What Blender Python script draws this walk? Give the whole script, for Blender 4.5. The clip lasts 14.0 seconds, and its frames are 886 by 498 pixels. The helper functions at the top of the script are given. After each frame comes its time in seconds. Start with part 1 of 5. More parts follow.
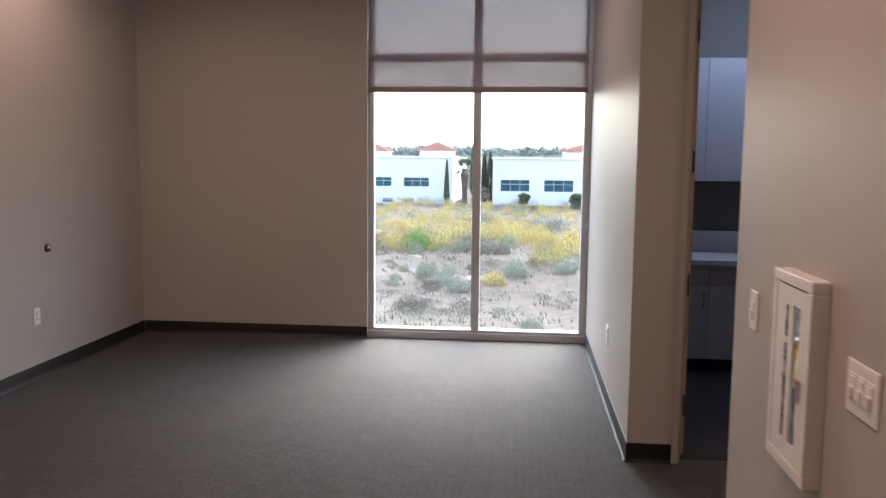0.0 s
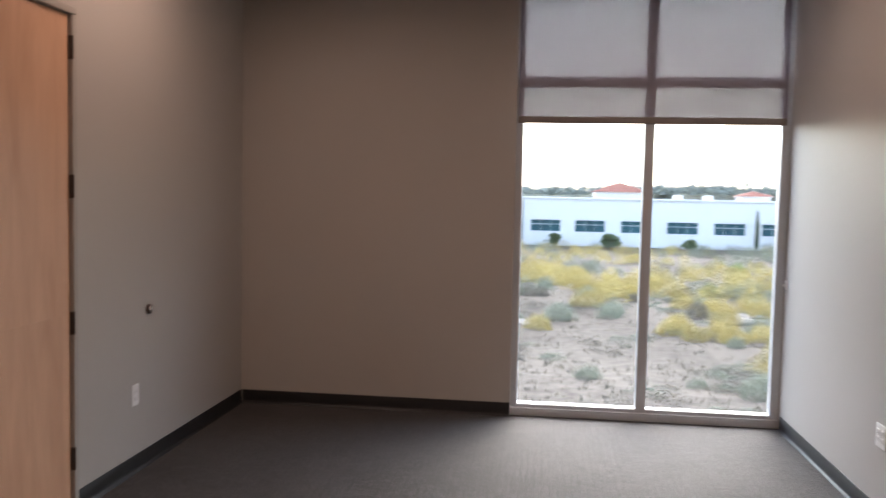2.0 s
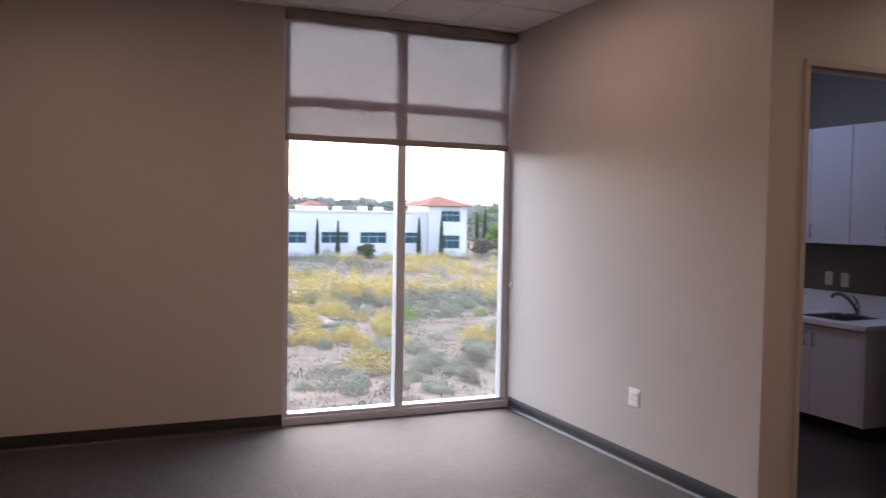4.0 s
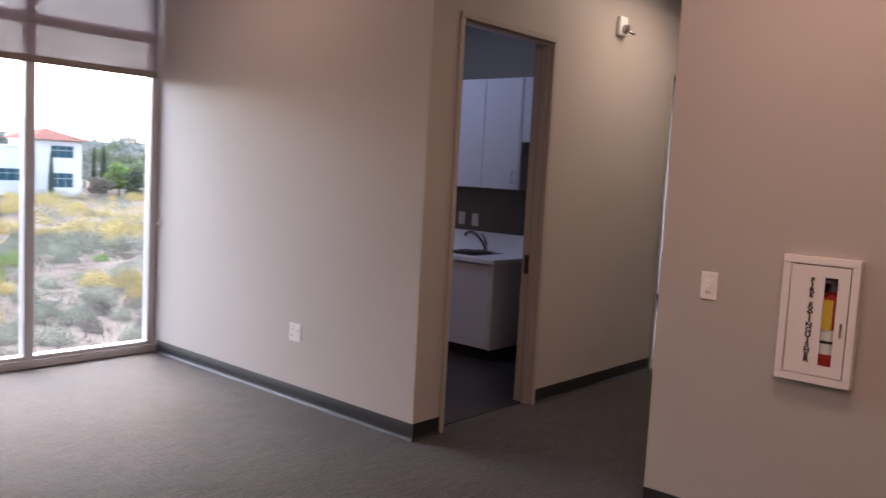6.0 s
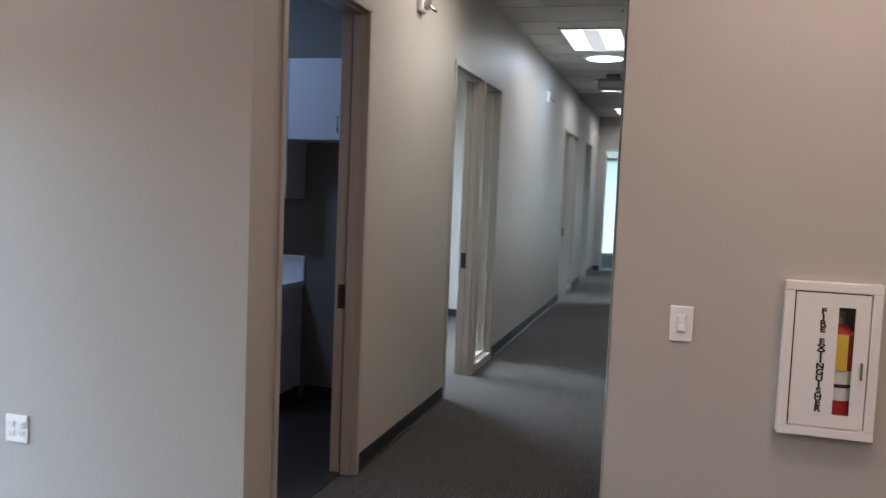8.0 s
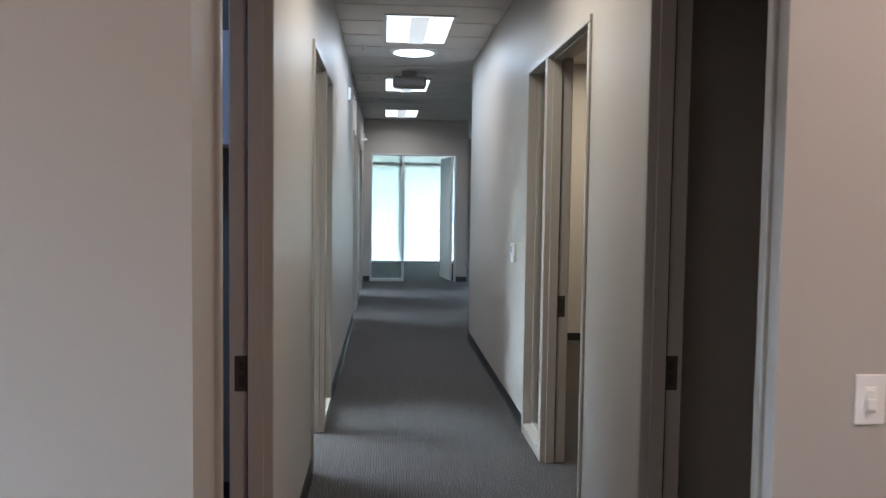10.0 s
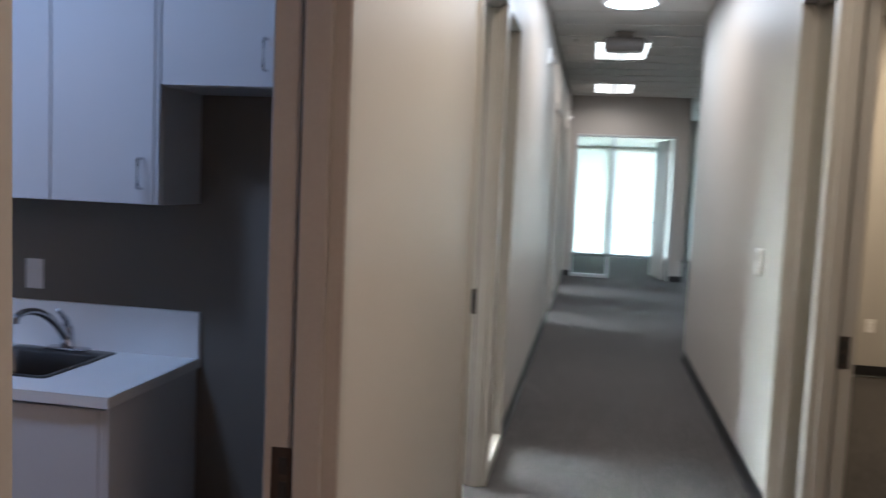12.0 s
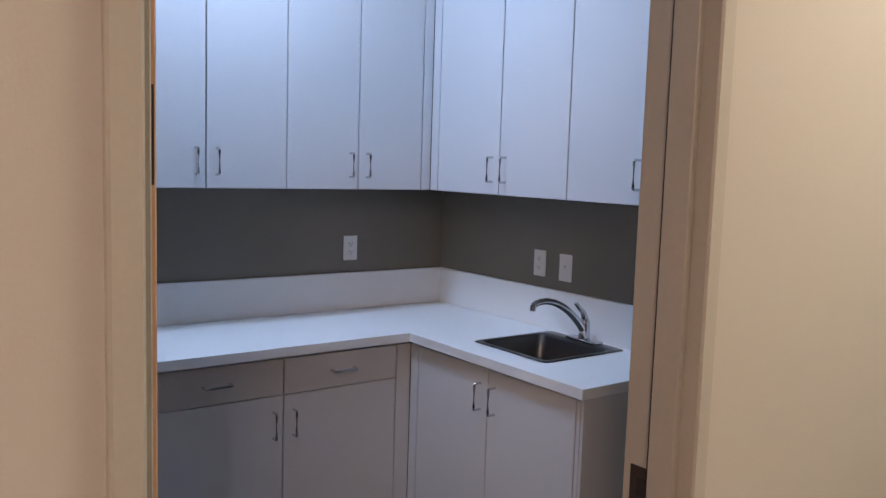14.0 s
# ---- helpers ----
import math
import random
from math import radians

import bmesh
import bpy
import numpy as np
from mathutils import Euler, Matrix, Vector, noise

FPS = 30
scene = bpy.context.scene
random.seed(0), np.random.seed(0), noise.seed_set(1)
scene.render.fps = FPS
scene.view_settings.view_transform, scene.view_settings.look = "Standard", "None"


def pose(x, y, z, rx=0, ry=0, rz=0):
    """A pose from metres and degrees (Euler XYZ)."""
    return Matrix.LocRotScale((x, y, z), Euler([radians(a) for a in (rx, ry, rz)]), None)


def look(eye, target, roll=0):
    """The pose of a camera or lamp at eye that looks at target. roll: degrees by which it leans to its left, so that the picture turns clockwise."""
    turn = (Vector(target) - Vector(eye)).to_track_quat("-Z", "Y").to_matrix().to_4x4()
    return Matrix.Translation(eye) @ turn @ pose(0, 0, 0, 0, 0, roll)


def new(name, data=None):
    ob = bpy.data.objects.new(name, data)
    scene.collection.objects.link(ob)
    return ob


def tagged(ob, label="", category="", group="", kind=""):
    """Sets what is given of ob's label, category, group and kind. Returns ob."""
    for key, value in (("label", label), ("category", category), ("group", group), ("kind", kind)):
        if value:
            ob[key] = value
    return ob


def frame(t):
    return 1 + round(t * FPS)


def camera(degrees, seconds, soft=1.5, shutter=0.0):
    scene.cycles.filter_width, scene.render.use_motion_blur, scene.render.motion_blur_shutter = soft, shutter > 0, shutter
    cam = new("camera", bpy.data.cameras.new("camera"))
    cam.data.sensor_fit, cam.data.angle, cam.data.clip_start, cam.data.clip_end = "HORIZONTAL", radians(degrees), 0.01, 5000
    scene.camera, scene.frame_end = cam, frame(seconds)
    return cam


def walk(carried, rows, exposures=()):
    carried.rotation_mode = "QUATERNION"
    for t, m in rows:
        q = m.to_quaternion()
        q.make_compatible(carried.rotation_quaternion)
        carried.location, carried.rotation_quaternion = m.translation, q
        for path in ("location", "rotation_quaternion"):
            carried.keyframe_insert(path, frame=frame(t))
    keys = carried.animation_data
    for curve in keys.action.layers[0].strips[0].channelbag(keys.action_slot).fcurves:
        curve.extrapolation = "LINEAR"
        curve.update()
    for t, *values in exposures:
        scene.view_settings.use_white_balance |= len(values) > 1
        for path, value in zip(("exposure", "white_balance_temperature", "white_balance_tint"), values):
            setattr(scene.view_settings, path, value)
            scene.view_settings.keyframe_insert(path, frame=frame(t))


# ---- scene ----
cam = camera(56.7, 14.0, 1.4, 0.4)
PATH = [
    (0, (0.031, -0.675, 1.59), (-0.156, 1.304, 1.377), 0.6),
    (0.5, (-0.125, -0.317, 1.619), (-0.403, 1.655, 1.431), 1.3),
    (1, (-0.327, 0.04, 1.601), (-0.894, 1.952, 1.447), 2.9),
    (1.2, (-0.472, 0.174, 1.599), (-1.102, 2.066, 1.441), 3.8),
    (1.5, (-0.664, 0.345, 1.574), (-1.225, 2.258, 1.414), 3.8),
    (2, (-1.107, 0.418, 1.613), (-1.349, 2.4, 1.491), 1.2),
    (2.5, (-1.533, 0.511, 1.64), (-1.44, 2.508, 1.566), -0.5),
    (3, (-1.971, 0.466, 1.646), (-1.563, 2.424, 1.593), 0.1),
    (3.2, (-2.15, 0.437, 1.647), (-1.661, 2.376, 1.595), 0.3),
    (5.3, (-2.956, 0.303, 1.581), (-1.696, 1.848, 1.423), 2.6),
    (5.5, (-2.943, 0.314, 1.578), (-1.617, 1.802, 1.41), 2.9),
    (6, (-2.825, 0.508, 1.569), (-1.321, 1.813, 1.384), 3.1),
    (6.5, (-2.669, 0.83, 1.578), (-1.04, 1.978, 1.414), 3.3),
    (7, (-2.584, 1.251, 1.576), (-0.827, 2.194, 1.425), 3.4),
    (7.5, (-2.432, 1.668, 1.566), (-0.589, 2.432, 1.424), 3.1),
    (8, (-2.25, 2.067, 1.569), (-0.33, 2.606, 1.422), 2.3),
    (8.5, (-2.066, 2.479, 1.601), (-0.096, 2.787, 1.446), 1.6),
    (9, (-1.804, 2.824, 1.6), (0.184, 2.995, 1.455), 1.5),
    (9.2, (-1.699, 2.936, 1.608), (0.294, 3.036, 1.473), 1.2),
    (11.3, (-0.193, 3.405, 1.596), (1.78, 3.103, 1.47), 1.5),
    (11.5, (-0.056, 3.33, 1.584), (1.934, 3.184, 1.454), 1.9),
    (12, (0.286, 3.177, 1.582), (2.248, 3.531, 1.416), 2.5),
    (12.5, (0.478, 3.068, 1.566), (2.251, 3.977, 1.388), 1.4),
    (13, (0.577, 2.916, 1.556), (2.008, 4.299, 1.362), 0.9),
    (13.5, (0.608, 2.798, 1.546), (1.846, 4.353, 1.321), 1.9),
    (14, (0.642, 2.808, 1.577), (1.823, 4.408, 1.372), 1.8),
]
EXPOSURES = [(0.0, 2.36, 6050, 12), (0.5, 2.60, 6150, 12), (1.3, 2.47, 6150, 11), (2.5, 2.12, 6100, 11), (3.2, 2.15, 6200, 16), (5.5, 2.32, 6250, 24), (6.5, 2.51, 6050, 16), (7.0, 2.6, 5950, 13), (7.6, 2.72, 5550, 6), (8.0, 2.82, 5200, 1), (8.5, 2.95, 5120, 0), (9.0, 2.98, 5080, 0), (11.4, 3.0, 5230, 2), (12.2, 3.4, 5550, 3), (12.6, 3.52, 5750, 3), (13.0, 3.64, 5900, 2), (13.5, 3.96, 5980, 1), (14.0, 3.97, 6000, 1)]
walk(cam, [(t, look(eye, target, roll)) for t, eye, target, roll in PATH], EXPOSURES)

# ---- world and sun: a bright overcast day ----
world = bpy.data.worlds.new("world")
scene.world = world
world.use_nodes = True
wn, wl = world.node_tree.nodes, world.node_tree.links
sky = wn.new("ShaderNodeTexSky")
sky.sky_type, sky.sun_disc = "NISHITA", False
sky.sun_elevation, sky.sun_rotation = radians(48), radians(12)
sky.dust_density, sky.air_density = 4.0, 1.0
grey = wn.new("ShaderNodeHueSaturation")
grey.inputs["Saturation"].default_value, grey.inputs["Value"].default_value = 0.80, 2.2
wl.new(sky.outputs["Color"], grey.inputs["Color"])
wl.new(grey.outputs["Color"], wn["Background"].inputs["Color"])
wn["Background"].inputs["Strength"].default_value = 0.15
sun = new("sun", bpy.data.lights.new("sun", "SUN"))
sun.data.energy, sun.data.angle, sun.data.color = 0.56, radians(40), (1.0, 0.97, 0.92)
sun.matrix_world = look((8.3, 39.1, 64.4), (0, 0, 20))


def area(name, x, y, z, sx, sy, watts, colour, spread=180):
    data = bpy.data.lights.new(name, "AREA")
    data.shape, data.size, data.size_y, data.energy, data.color = "RECTANGLE", sx, sy, watts, colour
    data.spread = radians(spread)
    ob = new(name, data)
    ob.matrix_world = pose(x, y, z)
    return ob


WARM, AMBER, NEUTRAL, COOL = (1.0, 0.63, 0.455), (1.0, 0.745, 0.525), (1.0, 0.80, 0.68), (0.535, 0.648, 1.0)
CEIL = 3.16
# ceiling troffers
# The last two are unseen, added to brighten the west and east walls.
LIGHT_ROOM = [(-0.275, 4.95), (-2.78, 4.5), (-0.275, 1.45), (-2.78, -0.38)]
for (x, y), watts in zip(LIGHT_ROOM, (1.9, 3.0, 5.1, 8.4)):
    area("troffer_light", x, y, CEIL - 0.03, 0.5, 1.1, watts, WARM)
LIGHT_HALL = (2.78, 6.44, 10.1, 13.76)
for x in LIGHT_HALL:
    area("troffer_light", x, 2.96, CEIL - 0.03, 1.1, 0.5, 2.8 if x > 3 else 3.6, NEUTRAL if x > 3 else AMBER, 162)
area("tube_light", 7.55, 2.96, CEIL - 0.04, 0.4, 0.4, 2.0, (0.95, 0.95, 1.0))
KITCHEN_LIGHT = (1.80, 5.35)
area("kitchen_light", *KITCHEN_LIGHT, CEIL - 0.03, 0.4, 0.4, 2.65, COOL)
# No fitting is seen in the north office: this lamp is added to brighten it.
area("office_light", 4.4, 5.4, CEIL - 0.03, 1.1, 0.5, 3, NEUTRAL)
area("office_light", 6.6, 0.72, CEIL - 0.03, 1.1, 0.5, 8.0, (1.0, 0.70, 0.42))


# ---- materials ----
def shade(name, colour, rough=0.6, metal=0.0, vary=0.06, grain=40.0, bump=0.05, blotch=1.5, specular=0.5, coat=0.0):
    """Principled material with blotches, grain and fine relief in object space."""
    m = bpy.data.materials.new(name)
    m.use_nodes = True
    n, l = m.node_tree.nodes, m.node_tree.links
    p = n["Principled BSDF"]
    p.inputs["Roughness"].default_value, p.inputs["Metallic"].default_value = rough, metal
    p.inputs["Specular IOR Level"].default_value = specular
    p.inputs["Coat Weight"].default_value = coat
    co = n.new("ShaderNodeTexCoord")
    big, fine = n.new("ShaderNodeTexNoise"), n.new("ShaderNodeTexNoise")
    big.inputs["Scale"].default_value, big.inputs["Detail"].default_value = blotch, 3
    fine.inputs["Scale"].default_value, fine.inputs["Detail"].default_value = grain, 4
    for t in (big, fine):
        l.new(co.outputs["Object"], t.inputs["Vector"])
    add = n.new("ShaderNodeMath")
    add.operation = "ADD"
    l.new(big.outputs["Fac"], add.inputs[0])
    l.new(fine.outputs["Fac"], add.inputs[1])
    ramp = n.new("ShaderNodeMapRange")
    ramp.inputs["From Min"].default_value, ramp.inputs["From Max"].default_value = 0.6, 1.4
    ramp.inputs["To Min"].default_value, ramp.inputs["To Max"].default_value = 1 - vary, 1 + vary
    l.new(add.outputs[0], ramp.inputs["Value"])
    mul = n.new("ShaderNodeVectorMath")
    mul.operation = "SCALE"
    mul.inputs[0].default_value = colour
    l.new(ramp.outputs[0], mul.inputs["Scale"])
    l.new(mul.outputs[0], p.inputs["Base Color"])
    if bump:
        b = n.new("ShaderNodeBump")
        b.inputs["Strength"].default_value, b.inputs["Distance"].default_value = bump, 0.002
        l.new(fine.outputs["Fac"], b.inputs["Height"])
        l.new(b.outputs[0], p.inputs["Normal"])
    return m


def carpet_material():
    """Loop-pile carpet: short ribs in two directions, flecked grey-brown yarn."""
    m = shade("carpet", (0.053, 0.048, 0.0462), 0.85, 0, 0.30, 160, 0.0, 0.9, 0.2)
    n, l = m.node_tree.nodes, m.node_tree.links
    p = n["Principled BSDF"]
    co = n.new("ShaderNodeTexCoord")
    rib = n.new("ShaderNodeTexBrick")
    rib.inputs["Scale"].default_value, rib.offset = 1.0, 0.5
    rib.inputs["Color1"].default_value, rib.inputs["Color2"].default_value = (0.62, 0.62, 0.62, 1), (1, 1, 1, 1)
    rib.inputs["Mortar"].default_value, rib.inputs["Mortar Size"].default_value = (0.28, 0.28, 0.28, 1), 0.0035
    rib.inputs["Brick Width"].default_value, rib.inputs["Row Height"].default_value = 0.085, 0.0150
    stray = n.new("ShaderNodeTexNoise")
    stray.inputs["Scale"].default_value, stray.inputs["Detail"].default_value = 26, 3
    l.new(co.outputs["Object"], stray.inputs["Vector"])
    bend = n.new("ShaderNodeVectorMath")
    bend.operation = "MULTIPLY_ADD"
    l.new(stray.outputs["Color"], bend.inputs[0])
    bend.inputs[1].default_value = (0.03, 0.03, 0.0)
    l.new(co.outputs["Object"], bend.inputs[2])
    l.new(bend.outputs[0], rib.inputs["Vector"])
    loop = n.new("ShaderNodeTexNoise")
    loop.inputs["Scale"].default_value, loop.inputs["Detail"].default_value = 95, 4
    l.new(co.outputs["Object"], loop.inputs["Vector"])
    mix = n.new("ShaderNodeMath")
    mix.operation = "MULTIPLY"
    l.new(rib.outputs["Color"], mix.inputs[0])
    l.new(loop.outputs["Fac"], mix.inputs[1])
    fleck = n.new("ShaderNodeMapRange")
    fleck.inputs["From Min"].default_value, fleck.inputs["From Max"].default_value = 0.08, 0.60
    fleck.inputs["To Min"].default_value, fleck.inputs["To Max"].default_value = 0.32, 1.80
    l.new(mix.outputs[0], fleck.inputs["Value"])
    old = p.inputs["Base Color"].links[0].from_socket
    tint = n.new("ShaderNodeVectorMath")
    tint.operation = "SCALE"
    l.new(old, tint.inputs[0])
    l.new(fleck.outputs[0], tint.inputs["Scale"])
    l.new(tint.outputs[0], p.inputs["Base Color"])
    b = n.new("ShaderNodeBump")
    b.inputs["Strength"].default_value, b.inputs["Distance"].default_value = 0.9, 0.006
    l.new(mix.outputs[0], b.inputs["Height"])
    l.new(b.outputs[0], p.inputs["Normal"])
    p.inputs["Sheen Weight"].default_value, p.inputs["Sheen Roughness"].default_value = 0.12, 0.35
    return m


def wood_material(name, light, dark, scale=1.0):
    """Rotary maple veneer: long soft grain along z with faint cathedral figure."""
    m = shade(name, light, 0.38, 0, 0.05, 60, 0.02, 1.0)
    n, l = m.node_tree.nodes, m.node_tree.links
    p = n["Principled BSDF"]
    co, mp = n.new("ShaderNodeTexCoord"), n.new("ShaderNodeMapping")
    mp.inputs["Scale"].default_value = (5 * scale, 5 * scale, 0.9 * scale)
    l.new(co.outputs["Object"], mp.inputs["Vector"])
    g = n.new("ShaderNodeTexNoise")
    g.inputs["Scale"].default_value, g.inputs["Detail"].default_value, g.inputs["Distortion"].default_value = 1.6, 7, 0.6
    l.new(mp.outputs[0], g.inputs["Vector"])
    g.noise_dimensions = "4D"
    oi, far = n.new("ShaderNodeObjectInfo"), n.new("ShaderNodeMath")
    far.operation, far.inputs[1].default_value = "MULTIPLY", 9.0
    l.new(oi.outputs["Random"], far.inputs[0])
    l.new(far.outputs[0], g.inputs["W"])
    r = n.new("ShaderNodeValToRGB")
    r.color_ramp.elements[0].position, r.color_ramp.elements[1].position = 0.30, 0.72
    r.color_ramp.elements[0].color, r.color_ramp.elements[1].color = (*dark, 1), (*light, 1)
    l.new(g.outputs["Fac"], r.inputs["Fac"])
    l.new(r.outputs["Color"], p.inputs["Base Color"])
    return m


def glow(name, colour, strength):
    m = bpy.data.materials.new(name)
    m.use_nodes = True
    p = m.node_tree.nodes["Principled BSDF"]
    p.inputs["Base Color"].default_value = (0.8, 0.8, 0.8, 1)
    p.inputs["Emission Color"].default_value, p.inputs["Emission Strength"].default_value = (*colour, 1), strength
    return m


def pane_material(name, tint=(0.97, 0.99, 0.98)):
    """Thin clear sheet: straight transmission with a gloss that grows at grazing angles, alike on both faces."""
    m = bpy.data.materials.new(name)
    m.use_nodes = True
    n, l = m.node_tree.nodes, m.node_tree.links
    n.remove(n["Principled BSDF"])
    tr, gl, mix = n.new("ShaderNodeBsdfTransparent"), n.new("ShaderNodeBsdfGlossy"), n.new("ShaderNodeMixShader")
    tr.inputs["Color"].default_value = (*tint, 1)
    gl.inputs["Roughness"].default_value = 0.0
    lw, power, gloss = n.new("ShaderNodeLayerWeight"), n.new("ShaderNodeMath"), n.new("ShaderNodeMath")
    lw.inputs["Blend"].default_value = 0.5
    power.operation, power.inputs[1].default_value = "POWER", 5.0
    gloss.operation, gloss.inputs[1].default_value, gloss.inputs[2].default_value = "MULTIPLY_ADD", 0.96, 0.04
    l.new(lw.outputs["Facing"], power.inputs[0])
    l.new(power.outputs[0], gloss.inputs[0])
    l.new(gloss.outputs[0], mix.inputs[0])
    l.new(tr.outputs[0], mix.inputs[1])
    l.new(gl.outputs[0], mix.inputs[2])
    l.new(mix.outputs[0], n["Material Output"].inputs["Surface"])
    return m


def screen_material(name, colour, clear, through_light):
    """Woven shade cloth: part open weave, part glowing when lit from behind."""
    m = bpy.data.materials.new(name)
    m.use_nodes = True
    n, l = m.node_tree.nodes, m.node_tree.links
    n.remove(n["Principled BSDF"])
    tr, tl, df = n.new("ShaderNodeBsdfTransparent"), n.new("ShaderNodeBsdfTranslucent"), n.new("ShaderNodeBsdfDiffuse")
    a, b = n.new("ShaderNodeMixShader"), n.new("ShaderNodeMixShader")
    co, mp, w = n.new("ShaderNodeTexCoord"), n.new("ShaderNodeMapping"), n.new("ShaderNodeTexNoise")
    mp.inputs["Scale"].default_value = (30, 30, 0.6)
    w.inputs["Scale"].default_value = 1.0
    l.new(co.outputs["Object"], mp.inputs["Vector"])
    l.new(mp.outputs[0], w.inputs["Vector"])
    r = n.new("ShaderNodeMapRange")
    r.inputs["To Min"].default_value, r.inputs["To Max"].default_value = clear * 0.93, clear * 1.07
    l.new(w.outputs["Fac"], r.inputs["Value"])
    tl.inputs["Color"].default_value, df.inputs["Color"].default_value = (*colour, 1), (*colour, 1)
    a.inputs[0].default_value = through_light
    l.new(df.outputs[0], a.inputs[1])
    l.new(tl.outputs[0], a.inputs[2])
    l.new(r.outputs[0], b.inputs[0])
    l.new(a.outputs[0], b.inputs[1])
    l.new(tr.outputs[0], b.inputs[2])
    l.new(b.outputs[0], n["Material Output"].inputs["Surface"])
    return m


def leaf_material(name, low, high):
    m = shade(name, low, 0.9, 0, 0.15, 8, 0.0, 0.6, 0.05)
    n, l = m.node_tree.nodes, m.node_tree.links
    p = n["Principled BSDF"]
    geo, r = n.new("ShaderNodeNewGeometry"), n.new("ShaderNodeValToRGB")
    oi, mix = n.new("ShaderNodeObjectInfo"), n.new("ShaderNodeMath")
    mix.operation = "MULTIPLY_ADD"
    mix.inputs[1].default_value = 0.62
    r.color_ramp.elements[0].color, r.color_ramp.elements[1].color = (*low, 1), (*high, 1)
    sc = n.new("ShaderNodeMath")
    sc.operation = "MULTIPLY"
    sc.inputs[1].default_value = 0.38
    l.new(geo.outputs["Random Per Island"], sc.inputs[0])
    l.new(oi.outputs["Random"], mix.inputs[0])
    l.new(sc.outputs[0], mix.inputs[2])
    l.new(mix.outputs[0], r.inputs["Fac"])
    l.new(r.outputs["Color"], p.inputs["Base Color"])
    return m


PAINT = shade("wall_paint", (0.43, 0.402, 0.368), 0.45, 0, 0.03, 220, 0.12, 0.7, 0.32)
KPAINT = shade("kitchen_paint", (0.190, 0.176, 0.148), 0.6, 0, 0.03, 220, 0.10, 0.8, 0.3)
CEILING = shade("ceiling_tile", (0.66, 0.64, 0.61), 0.9, 0, 0.06, 150, 0.5, 2.0, 0.2)
GRID = shade("ceiling_grid", (0.62, 0.60, 0.57), 0.5, 0, 0.02, 60, 0.0)
CARPET = carpet_material()
BASE = shade("rubber_base", (0.011, 0.011, 0.012), 0.42, 0, 0.15, 50, 0.05, 2.0, 0.4)
FRAME = shade("frame_paint", (0.36, 0.335, 0.298), 0.36, 0, 0.04, 120, 0.05, 1.2)
SHADE_METAL = shade("shade_metal", (0.20, 0.177, 0.16), 0.42, 0, 0.04, 120, 0.05, 1.2)
ALU = shade("anodised_aluminium", (0.50, 0.51, 0.52), 0.38, 0.25, 0.05, 90, 0.02, 1.5)
MAPLE = wood_material("maple_veneer", (0.67, 0.42, 0.275), (0.52, 0.305, 0.19))
STEEL = shade("brushed_steel", (0.42, 0.41, 0.39), 0.32, 1.0, 0.08, 120, 0.05, 3.0)
CHROME = shade("chrome", (0.58, 0.58, 0.60), 0.10, 1.0, 0.02, 40, 0.0)
BRONZE = shade("dark_hinge", (0.075, 0.062, 0.055), 0.4, 0.8, 0.1, 60, 0.03)
WHITE = shade("white_plastic", (0.78, 0.77, 0.75), 0.35, 0, 0.02, 60, 0.02)
SLOT = shade("dark_slot", (0.02, 0.02, 0.02), 0.7, 0, 0.1, 60, 0.0)
ENAMEL = shade("white_enamel", (0.74, 0.72, 0.70), 0.35, 0, 0.03, 80, 0.02)
LAMINATE = shade("white_laminate", (0.60, 0.60, 0.61), 0.42, 0, 0.03, 200, 0.03, 1.2)
COUNTER = shade("white_solid_surface", (0.78, 0.78, 0.77), 0.35, 0, 0.03, 300, 0.02, 2.0)
SINK = shade("stainless_sink", (0.13, 0.125, 0.12), 0.33, 1.0, 0.10, 150, 0.04, 4.0)
BLACK = shade("black_ink", (0.012, 0.012, 0.012), 0.5, 0, 0.05, 40, 0.0)
INK_WHITE = shade("white_ink", (0.75, 0.75, 0.75), 0.5, 0, 0.02, 40, 0.0)
SIGN = shade("charcoal_sign", (0.035, 0.035, 0.037), 0.4, 0, 0.1, 100, 0.03)
RED = shade("red_enamel", (0.42, 0.02, 0.02), 0.3, 0, 0.05, 40, 0.0)
YELLOW = shade("yellow_tag", (0.75, 0.50, 0.03), 0.6, 0, 0.06, 60, 0.0)
LENS = glow("light_lens", (1.0, 0.93, 0.86), 0.30)
BASKET = glow("lamp_basket", (1.0, 0.88, 0.78), 0.085)
GLASS = pane_material("window_glass")
SHADE_CLOTH = screen_material("shade_cloth", (0.31, 0.29, 0.335), 0.125, 0.12)
SHADE_FAR = screen_material("shade_cloth_far", (0.70, 0.70, 0.635), 0.002, 0.9)
TOEKICK = shade("dark_toekick", (0.015, 0.013, 0.013), 0.6, 0, 0.1, 60, 0.0)
VINYL = shade("dark_vinyl", (0.030, 0.026, 0.026), 0.35, 0, 0.12, 30, 0.02, 2.0)


# ---- mesh helpers ----
ORIGIN = {}


